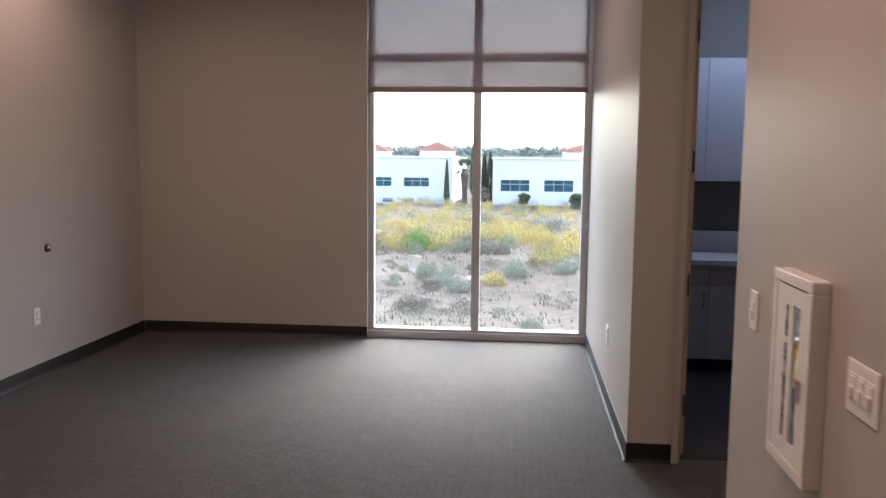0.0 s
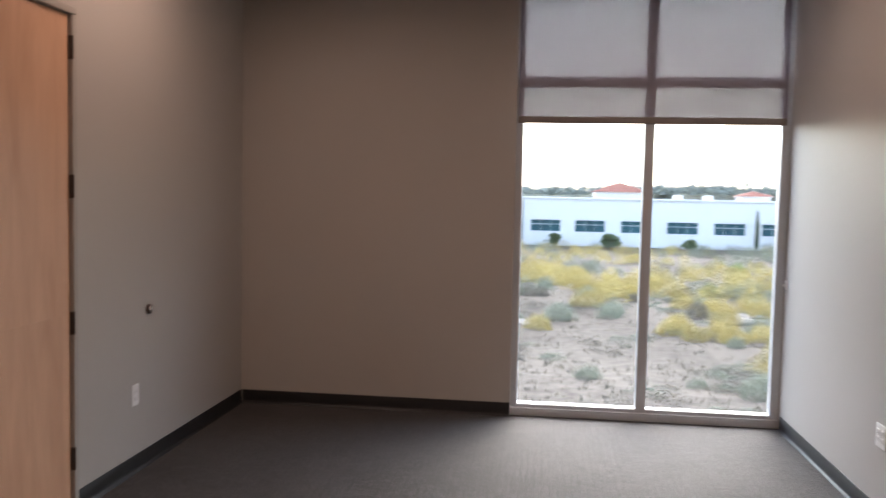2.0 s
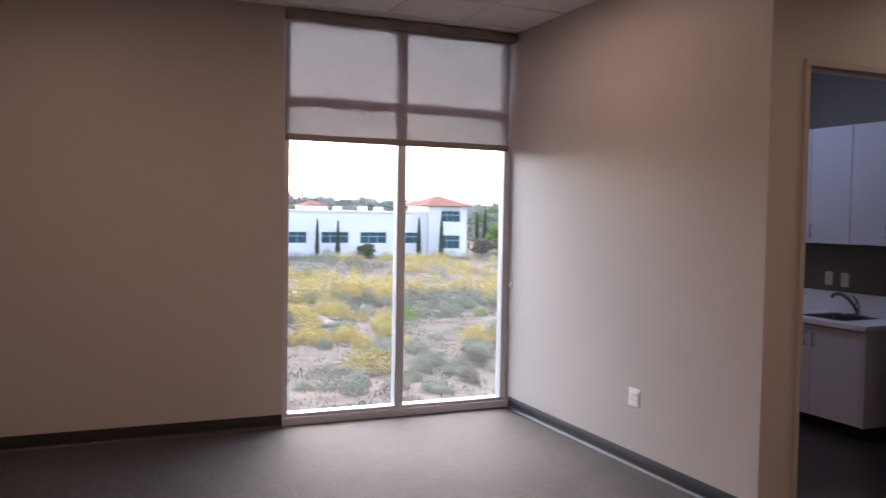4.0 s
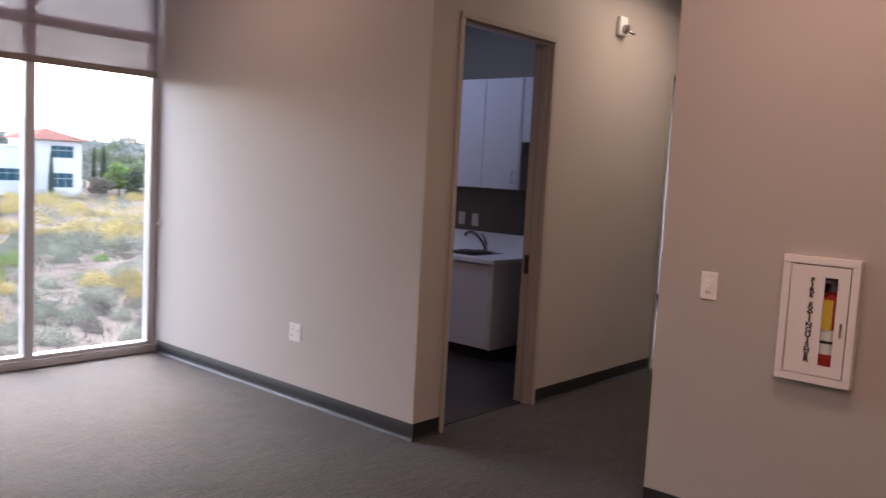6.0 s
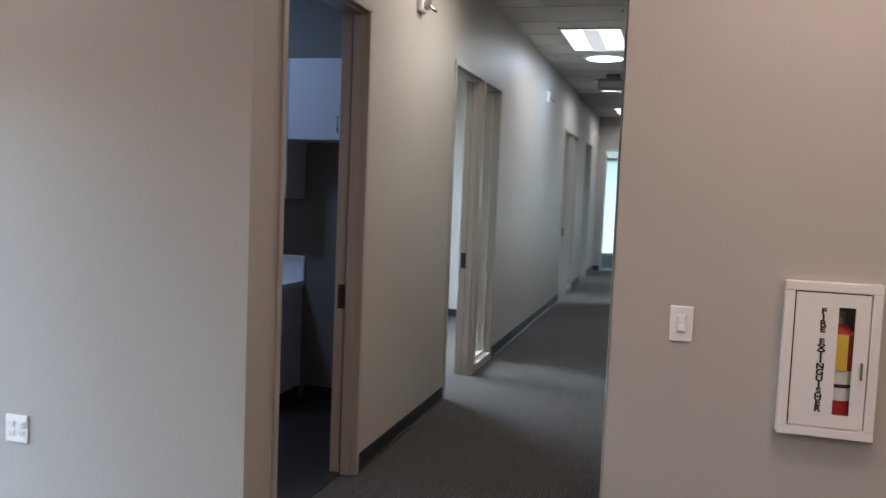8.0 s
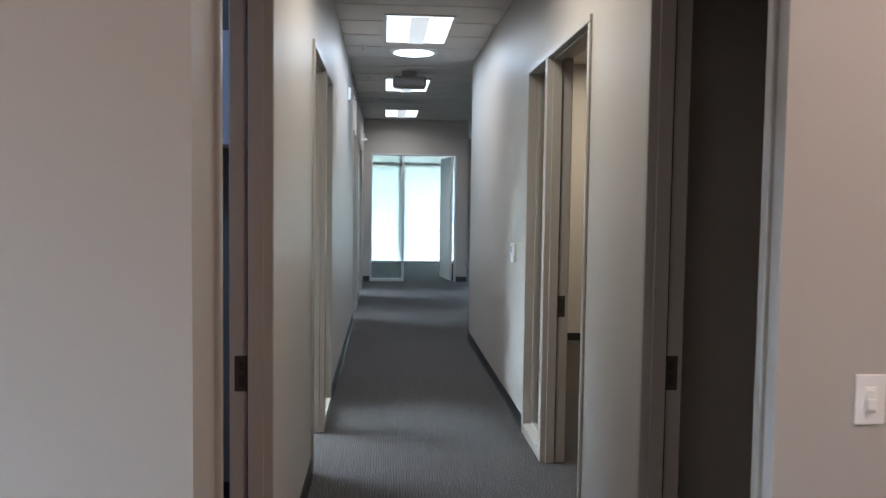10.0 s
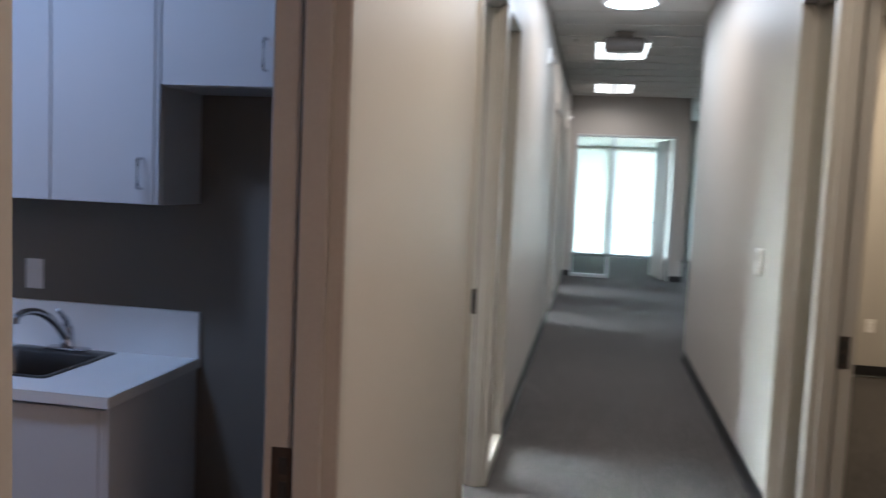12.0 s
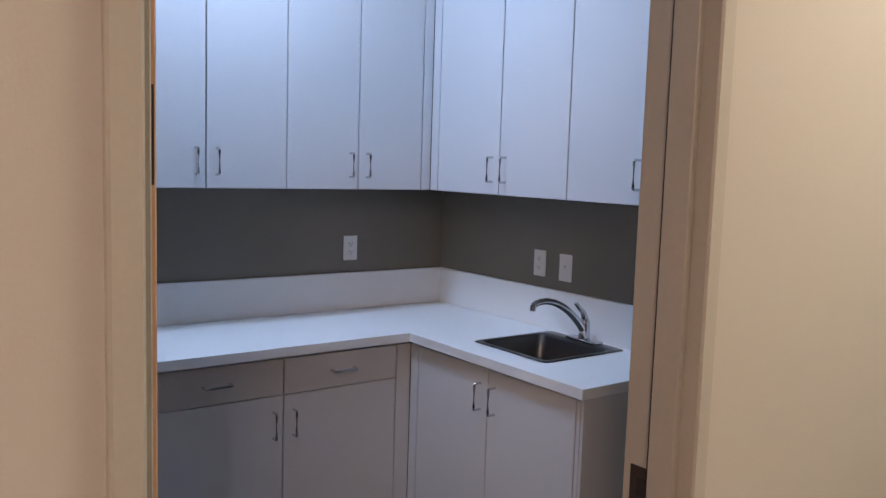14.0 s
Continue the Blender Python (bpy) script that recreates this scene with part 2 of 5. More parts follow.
def box(bm, x0, x1, y0, y1, z0, z1, bevel=0.0, seg=1, xf=None):
    m = Matrix.LocRotScale(((x0 + x1) / 2, (y0 + y1) / 2, (z0 + z1) / 2), None, (abs(x1 - x0), abs(y1 - y0), abs(z1 - z0)))
    vs = bmesh.ops.create_cube(bm, size=1, matrix=m)["verts"]
    if bevel:
        es = list({e for v in vs for e in v.link_edges})
        out = bmesh.ops.bevel(bm, geom=es, offset=bevel, segments=seg, affect="EDGES", profile=0.5)
        vs = list({v for f in out["faces"] for v in f.verts} | {v for v in vs if v.is_valid})
    if xf is not None:
        bmesh.ops.transform(bm, matrix=xf, verts=vs)
    return bm


def cyl(bm, p0, p1, r0, r1=None, seg=20, caps=True):
    p0, p1 = Vector(p0), Vector(p1)
    d = p1 - p0
    m = Matrix.Translation((p0 + p1) / 2) @ d.to_track_quat("Z", "Y").to_matrix().to_4x4()
    bmesh.ops.create_cone(bm, cap_ends=caps, segments=seg, radius1=r0, radius2=r0 if r1 is None else r1, depth=d.length, matrix=m)
    return bm


def tube(bm, pts, r, seg=8):
    """A round bar along a line of points; r may be a list."""
    pts = [Vector(p) for p in pts]
    rings = []
    for i, p in enumerate(pts):
        d = (pts[min(i + 1, len(pts) - 1)] - pts[max(i - 1, 0)]).normalized()
        q = d.to_track_quat("Z", "Y")
        rad = r[i] if isinstance(r, (list, tuple)) else r
        rings.append([bm.verts.new(p + q @ Vector((rad * math.cos(a), rad * math.sin(a), 0))) for a in (2 * math.pi * k / seg for k in range(seg))])
    for a, b in zip(rings, rings[1:]):
        for k in range(seg):
            bm.faces.new((a[k], a[(k + 1) % seg], b[(k + 1) % seg], b[k]))
    bm.faces.new(rings[0][::-1])
    bm.faces.new(rings[-1])
    return bm


def bend(pts, steps=5, r=0.012):
    """Rounds the corners of a line of points."""
    pts = [Vector(p) for p in pts]
    out = [pts[0]]
    for a, b, c in zip(pts, pts[1:], pts[2:]):
        u, v = b + (a - b).normalized() * r, b + (c - b).normalized() * r
        out += [u.lerp(b, k / steps).lerp(b.lerp(v, k / steps), k / steps) for k in range(steps + 1)]
    return out + [pts[-1]]


def finish(name, bm, material, smooth=None):
    bmesh.ops.recalc_face_normals(bm, faces=bm.faces)
    me = bpy.data.meshes.new(name)
    bm.to_mesh(me)
    bm.free()
    me.materials.append(material)
    if smooth is not None:
        me.set_sharp_from_angle(angle=radians(smooth))
        for p in me.polygons:
            p.use_smooth = True
    return me


def part(name, bm, material, parent, label="", smooth=None):
    """One mesh, given in world coordinates, under a thing or a part."""
    o = ORIGIN[parent]
    bmesh.ops.translate(bm, verts=bm.verts, vec=-o)
    ob = new(name, finish(name, bm, material, smooth))
    ob.parent = parent
    ORIGIN[ob] = o
    return tagged(ob, label)


def thing(name, at, label="", category="", group="", kind=""):
    ob = new(name)
    ob.empty_display_size = 0.1
    ob.location = at
    ORIGIN[ob] = Vector(at)
    return tagged(ob, label, category, group, kind)


def solid(name, bm, material, label="", category="", group="", kind="structure", smooth=None):
    """A top-level mesh in world coordinates."""
    ob = new(name, finish(name, bm, material, smooth))
    ORIGIN[ob] = Vector((0, 0, 0))
    return tagged(ob, label, category, group, kind)


def B():
    return bmesh.new()


def wall(bm, u0, u1, d0, d1, z1, gaps, along):
    """One connected wall from u0 to u1, d0..d1 thick, with gaps (u0, u1, z0, z1) right through it."""
    us = sorted({u0, u1, *(g for gap in gaps for g in gap[:2])})
    zs = sorted({0, z1, *(min(g, z1) for gap in gaps for g in gap[2:])})
    made = {}

    def v(i, d, k):
        if (i, d, k) not in made:
            made[i, d, k] = bm.verts.new((us[i], d, zs[k]) if along == "x" else (d, us[i], zs[k]))
        return made[i, d, k]

    def full(i, k):
        if not (0 <= i < len(us) - 1 and 0 <= k < len(zs) - 1):
            return False
        u, z = (us[i] + us[i + 1]) / 2, (zs[k] + zs[k + 1]) / 2
        return not any(a < u < b and c < z < d for a, b, c, d in gaps)

    for i in range(len(us) - 1):
        for k in range(len(zs) - 1):
            if not full(i, k):
                continue
            for d in (d0, d1):
                bm.faces.new((v(i, d, k), v(i + 1, d, k), v(i + 1, d, k + 1), v(i, d, k + 1)))
            for di, dk, a, b in ((-1, 0, (i, k), (i, k + 1)), (1, 0, (i + 1, k), (i + 1, k + 1)), (0, -1, (i, k), (i + 1, k)), (0, 1, (i, k + 1), (i + 1, k + 1))):
                if not full(i + di, k + dk):
                    bm.faces.new((v(a[0], d0, a[1]), v(b[0], d0, b[1]), v(b[0], d1, b[1]), v(a[0], d1, a[1])))


def wall_x(bm, y0, y1, xa, xb, z1, gaps):
    wall(bm, xa, xb, y0, y1, z1, gaps, "x")


def wall_y(bm, x0, x1, ya, yb, z1, gaps):
    wall(bm, ya, yb, x0, x1, z1, gaps, "y")


# ---- plan ----
LX, BY, SX, HY, RY, FX = -3.41, 6.50, 0.620, 3.660, 2.268, 0.790
T = 0.13
H = 2.505
TOP = CEIL + 0.12
KX, KY = 3.165, 6.24
KD0, KD1 = 0.852, 1.852
O1 = (3.545, 5.175)
O2 = (9.7, 11.3)
O3 = (12.5, 13.5)
D1 = (0.845, 1.850)
D2 = (2.735, 4.42)
REND = 8.18
EX = 14.95
LD0, LD1 = 3.176, 4.232
F = 0.038

OFFICE_WINDOWS = ((4.4, 7.0, 0.9, 2.9), (7.9, 8.8, 0.9, 2.4), (9.7, 11.4, 1.2, 2.6), (12.4, 14.2, 1.2, 2.6))

bm = B()
box(bm, -5.2, 21, -3.4, BY + 0.14, -0.3, 0)
solid("floor", bm, CARPET, "dark grey-brown loop-pile carpet with fine ribs", "floor")
bm = B()
box(bm, SX + T, KX, HY + 0.075, KY, 0.0, 0.006)
solid("floor_kitchen", bm, VINYL, "dark vinyl floor of the kitchenette", "floor")

bm = B()
wall_y(bm, LX - T, LX, -3.4, BY + 0.14, TOP, [(LD0 + F - 0.03, LD1 - F + 0.03, 0, H - F + 0.03)])
solid("wall_west", bm, PAINT, "greige painted wall with a maple door", "wall")
bm = B()
wall_x(bm, BY, BY + 0.14, LX, SX + T, TOP, [(-1.325, SX, 0, CEIL - 0.01)])
solid("wall_north", bm, PAINT, "greige painted wall beside the tall window", "wall")
bm = B()
box(bm, SX, SX + T, HY + T, BY, 0, TOP)
solid("wall_spur", bm, PAINT, "greige painted wall between the room and the kitchenette", "wall")
bm = B()
wall_x(bm, HY, HY + T, SX, EX, TOP, [(a + 0.02, b - 0.02, 0, H - 0.02) for a, b in ((KD0, KD1), O1, O2, O3)])
solid("wall_hall_north", bm, PAINT, "greige painted corridor wall with door openings", "wall")
bm = B()
wall_y(bm, FX, FX + T, -3.4, RY - T, TOP, [(1.406, 1.670, 0.796, 1.285)])
solid("wall_east", bm, PAINT, "greige painted wall with a fire extinguisher cabinet", "wall")
bm = B()
wall_x(bm, RY - T, RY, FX, REND, TOP, [(a + 0.02, b - 0.02, 0, H - 0.02) for a, b in (D1, D2)])
solid("wall_hall_south", bm, PAINT, "greige painted corridor wall with office doors", "wall")
bm = B()
box(bm, LX, FX, -3.5, -3.4, 0, TOP)
solid("wall_south", bm, PAINT, "plain greige wall behind the walker", "wall")
# kitchenette walls
bm = B()
box(bm, KX, KX + T, HY + T, KY + T, 0, TOP)
solid("wall_kitchen_east", bm, KPAINT, "taupe painted wall behind the sink", "wall")
bm = B()
box(bm, SX + T, KX, KY, KY + T, 0, TOP)
solid("wall_kitchen_north", bm, KPAINT, "taupe painted back wall of the kitchenette", "wall")
bm = B()
box(bm, SX + T, SX + T + 0.006, HY + T, KY, 0, TOP)
solid("wall_kitchen_west", bm, KPAINT, "taupe painted side wall of the kitchenette", "wall")
bm = B()
wall_x(bm, HY + T, HY + T + 0.006, SX + T + 0.006, KX, TOP, [(KD0 - 0.001, KD1 + 0.001, 0, H + 0.001)])
solid("wall_kitchen_south", bm, KPAINT, "taupe painted wall round the kitchenette doorway", "wall")
# offices beside the corridor
bm = B()
box(bm, KX + T, KX + 2 * T, HY + T, BY, 0, TOP)
box(bm, 7.4, 7.53, HY + T, BY, 0, TOP)
box(bm, 9.2, 9.3, HY + T, BY, 0, TOP)
box(bm, 11.8, 11.9, HY + T, BY, 0, TOP)
solid("wall_offices_north", bm, PAINT, "greige painted office partitions", "wall")
bm = B()
wall_x(bm, BY, BY + 0.14, KX + T, 21, TOP, [(x0, x1, z0, z1) for x0, x1, z0, z1 in OFFICE_WINDOWS])
solid("wall_outer_north", bm, PAINT, "greige outer wall of the offices", "wall")
for x0, x1, y0, y1 in ((2.32, 2.42, -1.6, RY - T), (FX + T, 8.15, -1.7, -1.6), (REND - 0.1, REND, -1.6, RY - T)):
    bm = B()
    box(bm, x0, x1, y0, y1, 0, TOP)
    solid("wall_offices_south", bm, PAINT, "greige painted walls of the offices", "wall")
# far end
bm = B()
wall_y(bm, EX, EX + 0.12, 1.62, BY, TOP, [(1.83, 3.53, 0, H)])
solid("wall_end", bm, PAINT, "greige wall above the glazed front at the corridor's end", "wall")
bm = B()
wall_y(bm, 19.6, 19.75, -3.4, BY + 0.14, TOP, [(-3.0, 1.0, 0.0, 3.05), (1.2, 6.2, 0.0, 3.05)])
solid("wall_outer_east", bm, PAINT, "outer wall with tall windows beyond the corridor", "wall")
bm = B()
wall_x(bm, -3.5, -3.4, REND, 21, TOP, [])
solid("wall_open_area", bm, PAINT, "plain greige wall of the open area", "wall")

# ceiling: lay-in tiles on a tee grid, one mesh, with openings at the troffers
bm = B()
box(bm, LX - T, 21, -3.5, BY + 0.14, CEIL + 0.03, CEIL + 0.14)
solid("ceiling_deck", bm, GRID, "plain deck above the ceiling", "ceiling")
bm = B()
GX, GY = 0.03 - 0.61 * 7, 5.72 - 0.61 * 16
for i in range(41):
    for j in range(18):
        x0, y0 = GX + 0.61 * i, GY + 0.61 * j
        a0, a1, b0, b1 = max(x0, LX) + 0.011, min(x0 + 0.61, 21) - 0.011, max(y0, -3.4) + 0.011, min(y0 + 0.61, BY) - 0.011
        if a1 - a0 > 0.02 and b1 - b0 > 0.02:
            box(bm, a0, a1, b0, b1, CEIL + 0.004, CEIL + 0.02)
solid("ceiling", bm, CEILING, "off-white acoustic tiles in a lay-in grid", "ceiling")
bm = B()
for i in range(41):
    x0 = GX + 0.61 * i
    if x0 > LX:
        box(bm, x0 - 0.011, x0 + 0.011, -3.4, BY, CEIL - 0.002, CEIL + 0.012)
for j in range(19):
    y0 = GY + 0.61 * j
    if -3.4 < y0 < BY:
        box(bm, LX, 21, y0 - 0.011, y0 + 0.011, CEIL - 0.001, CEIL + 0.011)
solid("ceiling_grid", bm, GRID, "painted metal ceiling tees", "ceiling")

# baseboards
BH, BT = 0.102, 0.011


COVE = ((0, 0), (0.017, 0), (0.0165, 0.004), (0.010, 0.009), (0.0065, 0.018), (0.0050, 0.034), (0.0046, BH - 0.004), (0.0030, BH), (0, BH))


def base_run(along, at, side, a, b):
    """A length of coved rubber base: its profile stands off the wall and flares at the floor."""
    bm = B()
    rings = []
    for u in (a, b):
        rings.append([bm.verts.new((u, at + side * d, z) if along == "x" else (at + side * d, u, z)) for d, z in COVE])
    n = len(COVE)
    for k in range(n):
        bm.faces.new((rings[0][k], rings[0][(k + 1) % n], rings[1][(k + 1) % n], rings[1][k]))
    bm.faces.new(rings[0])
    bm.faces.new(rings[1][::-1])
    bmesh.ops.recalc_face_normals(bm, faces=bm.faces)
    solid("baseboard", bm, BASE, "black rubber cove base", "baseboard", smooth=50)


def base_x(y, side, runs):
    for a, b in runs:
        base_run("x", y, side, a, b)


def base_y(x, side, runs):
    for a, b in runs:
        base_run("y", x, side, a, b)


base_y(LX, 1, [(-3.4, LD0), (LD1, BY)])
base_x(BY, -1, [(LX + BT, -1.325)])
base_y(SX, -1, [(HY - BT, BY - 0.002)])
base_x(HY, -1, [(SX, KD0), (KD1, O1[0]), (O1[1], O2[0]), (O2[1], O3[0]), (O3[1], EX)])
base_y(FX, -1, [(-3.4, RY)])
base_x(RY, 1, [(D1[1], D2[0]), (D2[1], REND)])
base_y(REND, 1, [(-1.6, RY)])
base_y(EX, -1, [(1.62, 1.83), (3.53, HY)])
base_x(BY, -1, [(KX + 2 * T, 7.4)])
base_y(KX + 2 * T, 1, [(HY + T, BY)])
base_y(7.4, -1, [(HY + T, BY)])
base_x(-1.6, 1, [(2.42, REND - 0.1)])
base_y(2.42, 1, [(-1.6, RY - T)])
base_y(REND - 0.1, -1, [(-1.6, RY - T)])
base_y(KX, -1, [(HY + T, 4.6)])


# ---- door frames, doors ----
def steel_frame(name, a, b, face, depth_side, label, post=None, along="x", strike=None):
    """Hollow-metal frame: two jambs, head, stops; post: the mullion of a sidelight. a..b run along the wall; face is the wall's plane."""
    s = depth_side
    root = thing(name, (a, face, 0) if along == "x" else (face, a, 0), label, "door frame", kind="structure")

    def put(nm, u0, u1, d0, d1, z0, z1, mat=FRAME, bev=0.004, lab=""):
        bm = B()
        v0, v1 = sorted((face + s * d0, face + s * d1))
        if along == "x":
            box(bm, u0, u1, v0, v1, z0, z1, bev)
        else:
            box(bm, v0, v1, u0, u1, z0, z1, bev)
        return part(nm, bm, mat, root, lab)

    for nm, u0, u1 in (("jamb", a, a + F), ("jamb", b - F, b)):
        put(nm, u0, u1, -0.014, T + 0.014, 0, H - F)
    put("head", a, b, -0.014, T + 0.014, H - F, H)
    e = post[0] if post else b - F
    for u0, u1 in ((a + F, a + F + 0.013), (e - 0.013, e)):
        put("door_seal", u0, u1, 0.0748, 0.0785, 0, H - F - 0.016, SLOT, 0, "dark rubber door seal")
    put("stop", a + F, a + F + 0.016, 0.02, 0.075, 0, H - F - 0.016, bev=0.002)
    put("stop", e - 0.016, e, 0.02, 0.075, 0, H - F - 0.016, bev=0.002)
    put("stop", a + F, e, 0.02, 0.075, H - F - 0.016, H - F, bev=0.002)
    if post:
        put("mullion", post[0], post[1], -0.014, T + 0.014, 0, H - F)
        put("sill", post[1], b - F, -0.012, T + 0.012, 0, 0.07, bev=0.003)
        g0, g1 = post[1], b - F
        put("glazing_bead", g0, g0 + 0.016, 0.045, 0.085, 0.07, H - F, bev=0.002)
        put("glazing_bead", g1 - 0.016, g1, 0.045, 0.085, 0.07, H - F, bev=0.002)
        put("glazing_bead", g0, g1, 0.045, 0.085, 0.07, 0.086, bev=0.002)
        put("glazing_bead", g0, g1, 0.045, 0.085, H - F - 0.016, H - F, bev=0.002)
        put("glass", g0 + 0.01, g1 - 0.01, 0.062, 0.068, 0.08, H - F - 0.01, GLASS, 0)
    if strike:
        x = strike
        sg = 1 if x > (a + e) / 2 else -1
        put("strike_plate", x - sg * 0.002, x + sg * 0.004, 0.078, 0.124, 0.905, 1.035, BRONZE, 0, "dark metal strike plate")
        put("strike_hole", x - sg * 0.003, x + sg * 0.004, 0.090, 0.108, 0.925, 0.965, SLOT, 0)
        put("strike_hole", x - sg * 0.003, x + sg * 0.004, 0.090, 0.108, 0.980, 1.015, SLOT, 0)
    return root


def hinge_at(parent, x, y, z, axis="x"):
    bm = B()
    cyl(bm, (x, y, z - 0.057), (x, y, z + 0.057), 0.008, seg=10)
    if axis == "x":
        box(bm, x - 0.002, x + 0.002, y - 0.016, y + 0.016, z - 0.057, z + 0.057)
    else:
        box(bm, x - 0.016, x + 0.016, y - 0.002, y + 0.002, z - 0.057, z + 0.057)
    return part("hinge", bm, BRONZE, parent, "dark bronze butt hinge", 40)


# closed maple door in the west wall, flush with the room side
steel_frame("door_frame_west", LD0, LD1, LX, -1, "taupe painted steel door frame round the maple door", along="y")
door = thing("door", (LX, LD0, 0), "closed maple veneer door with a chrome lever", "door")
bm = B()
box(bm, LX - 0.052, LX - 0.008, LD0 + F + 0.004, LD1 - F - 0.004, 0.012, H - F - 0.004, 0.002)
leaf = part("leaf", bm, MAPLE, door)
for z0, z1 in ((0.013, 1.0036), (1.0044, H - F - 0.005)):
    bm = B()
    box(bm, LX - 0.0085, LX - 0.0068, LD0 + F + 0.005, LD1 - F - 0.005, z0, z1)
    part("veneer_sheet", bm, MAPLE, leaf)
for z in (0.28, 0.961, 1.636, 2.308):
    hinge_at(door, LX + 0.002, LD1 - F, z, "y")
ly, lz = 3.300, 0.905
bm = B()
cyl(bm, (LX - 0.008, ly, lz), (LX + 0.006, ly, lz), 0.030, seg=24)
lever = part("lever_rose", bm, CHROME, door, "round chrome rose", 40)
bm = B()
tube(bm, bend([(LX, ly, lz), (LX + 0.055, ly, lz), (LX + 0.055, ly + 0.105, lz - 0.002)], 5, 0.022), 0.0115, 10)
part("lever", bm, CHROME, lever, "chrome lever handle", 50)
bm = B()
cyl(bm, (LX - 0.008, ly, lz + 0.069), (LX + 0.008, ly, lz + 0.069), 0.021, seg=20)
dead = part("deadbolt_rose", bm, CHROME, door, "chrome thumb-turn", 40)
bm = B()
box(bm, LX + 0.008, LX + 0.026, ly - 0.006, ly + 0.035, lz + 0.064, lz + 0.074, 0.003, 2)
part("thumb_turn", bm, CHROME, dead)

steel_frame("door_frame_kitchen", KD0, KD1, HY, 1, "taupe painted steel frame of the kitchenette doorway", strike=KD1 - F)
kdoor = thing("door", (KD0 + F, HY + T, 0), "maple door standing open into the kitchenette", "door")
bm = B()
box(bm, KD0 + F + 0.004, KD0 + F + 0.048, HY + 0.108, HY + 0.108 + 0.885, 0.012, H - F - 0.004, 0.002)
part("leaf", bm, MAPLE, kdoor)
for z in (0.29, 0.945, 1.60, 2.27):
    bm = B()
    box(bm, KD0 + F + 0.012, KD0 + F + 0.044, HY + 0.105, HY + 0.1085, z - 0.057, z + 0.057)
    part("hinge", bm, BRONZE, kdoor, "dark bronze butt hinge")

steel_frame("door_frame_office_north", O1[0], O1[1], HY, 1, "taupe steel frame with a glazed sidelight", (4.435, 4.535), strike=4.435)
steel_frame("door_frame_office_north", O2[0], O2[1], HY, 1, "taupe steel frame with a glazed sidelight", (10.62, 10.67), strike=10.62)
steel_frame("door_frame_office_north", O3[0], O3[1], HY, 1, "taupe steel frame of a far office doorway")
steel_frame("door_frame_south", D1[0], D1[1], RY, -1, "taupe painted steel frame of a dim doorway", strike=D1[1] - F)
steel_frame("door_frame_office_south", D2[0], D2[1], RY, -1, "taupe steel frame with a glazed sidelight", (3.745, 3.815), strike=3.745)

# ---- window of the room ----
WX0, WX1 = -1.325, SX
win = thing("window_1", ((WX0 + WX1) / 2, BY + 0.07, 0), "tall aluminium-framed window down to the floor", "window", kind="structure")
WY0, WY1 = BY + 0.045, BY + 0.13


def wbar(nm, x0, x1, z0, z1, y0=WY0, y1=WY1, mat=ALU):
    bm = B()
    box(bm, x0, x1, y0, y1, z0, z1, 0.003)
    return part(nm, bm, mat, win)


MX0, MX1 = -0.398, -0.326
wbar("window_sill", WX0, WX1, 0.0, 0.062, BY + 0.030)
wbar("frame_side", WX0, WX0 + 0.052, 0.062, CEIL - 0.01)
wbar("frame_side", WX1 - 0.062, WX1, 0.062, CEIL - 0.01)
wbar("mullion", MX0, MX1, 0.062, CEIL - 0.01)
for x0, x1 in ((WX0 + 0.052, MX0), (MX1, WX1 - 0.062)):
    wbar("bottom_rail", x0, x1, 0.062, 0.090)
    wbar("transom", x0, x1, 2.456, 2.526)
    wbar("frame_head", x0, x1, CEIL - 0.07, CEIL - 0.01)
    for z0, z1 in ((0.090, 2.456), (2.526, CEIL - 0.07)):
        p = wbar("pane", x0, x1, z0, z1, BY + 0.085, BY + 0.091, GLASS)
        p.visible_shadow = False
shade_root = thing("roller_shade", ((WX0 + WX1) / 2, BY + 0.02, CEIL), "grey woven roller shade drawn partly down", "window shade")
bm = B()
box(bm, WX0 + 0.012, WX1 - 0.042, BY + 0.018, BY + 0.0195, 2.215, CEIL - 0.06)
part("cloth", bm, SHADE_CLOTH, shade_root)
bm = B()
box(bm, WX0 + 0.010, WX1 - 0.040, BY + 0.010, BY + 0.028, 2.180, 2.230, 0.005, 2)
part("hem_bar", bm, SHADE_METAL, shade_root, "dark hem bar")
bm = B()
box(bm, WX0 + 0.004, WX1 - 0.004, BY - 0.045, BY + 0.040, CEIL - 0.075, CEIL - 0.004, 0.004)
part("valance", bm, SHADE_METAL, shade_root, "taupe metal valance")
bm = B()
tube(bm, [(WX1 - 0.022, BY + 0.020, CEIL - 0.11), (WX1 - 0.022, BY + 0.022, 1.08)], 0.002, 6)
part("bead_chain", bm, STEEL, shade_root)
hold = thing("chain_holder", (SX, BY - 0.02, 1.05), "small clear plastic shade chain holder", "bracket")
bm = B()
box(bm, SX - 0.012, SX, BY - 0.030, BY - 0.008, 1.02, 1.085, 0.003, 2)
cyl(bm, (SX - 0.008, BY - 0.019, 1.05), (SX - 0.032, BY - 0.019, 1.05), 0.008, seg=12)
part("bracket", bm, WHITE, hold)


# ---- wall plates ----
def face_matrix(at, facing):
    """Local x along the wall to the viewer's right, y out of the wall, z up; facing: the wall's normal."""
    n = Vector(facing)
    u = Vector((0, 0, 1)).cross(n)
    m = Matrix((u, n, (0, 0, 1))).transposed().to_4x4()
    return Matrix.Translation(at) @ m


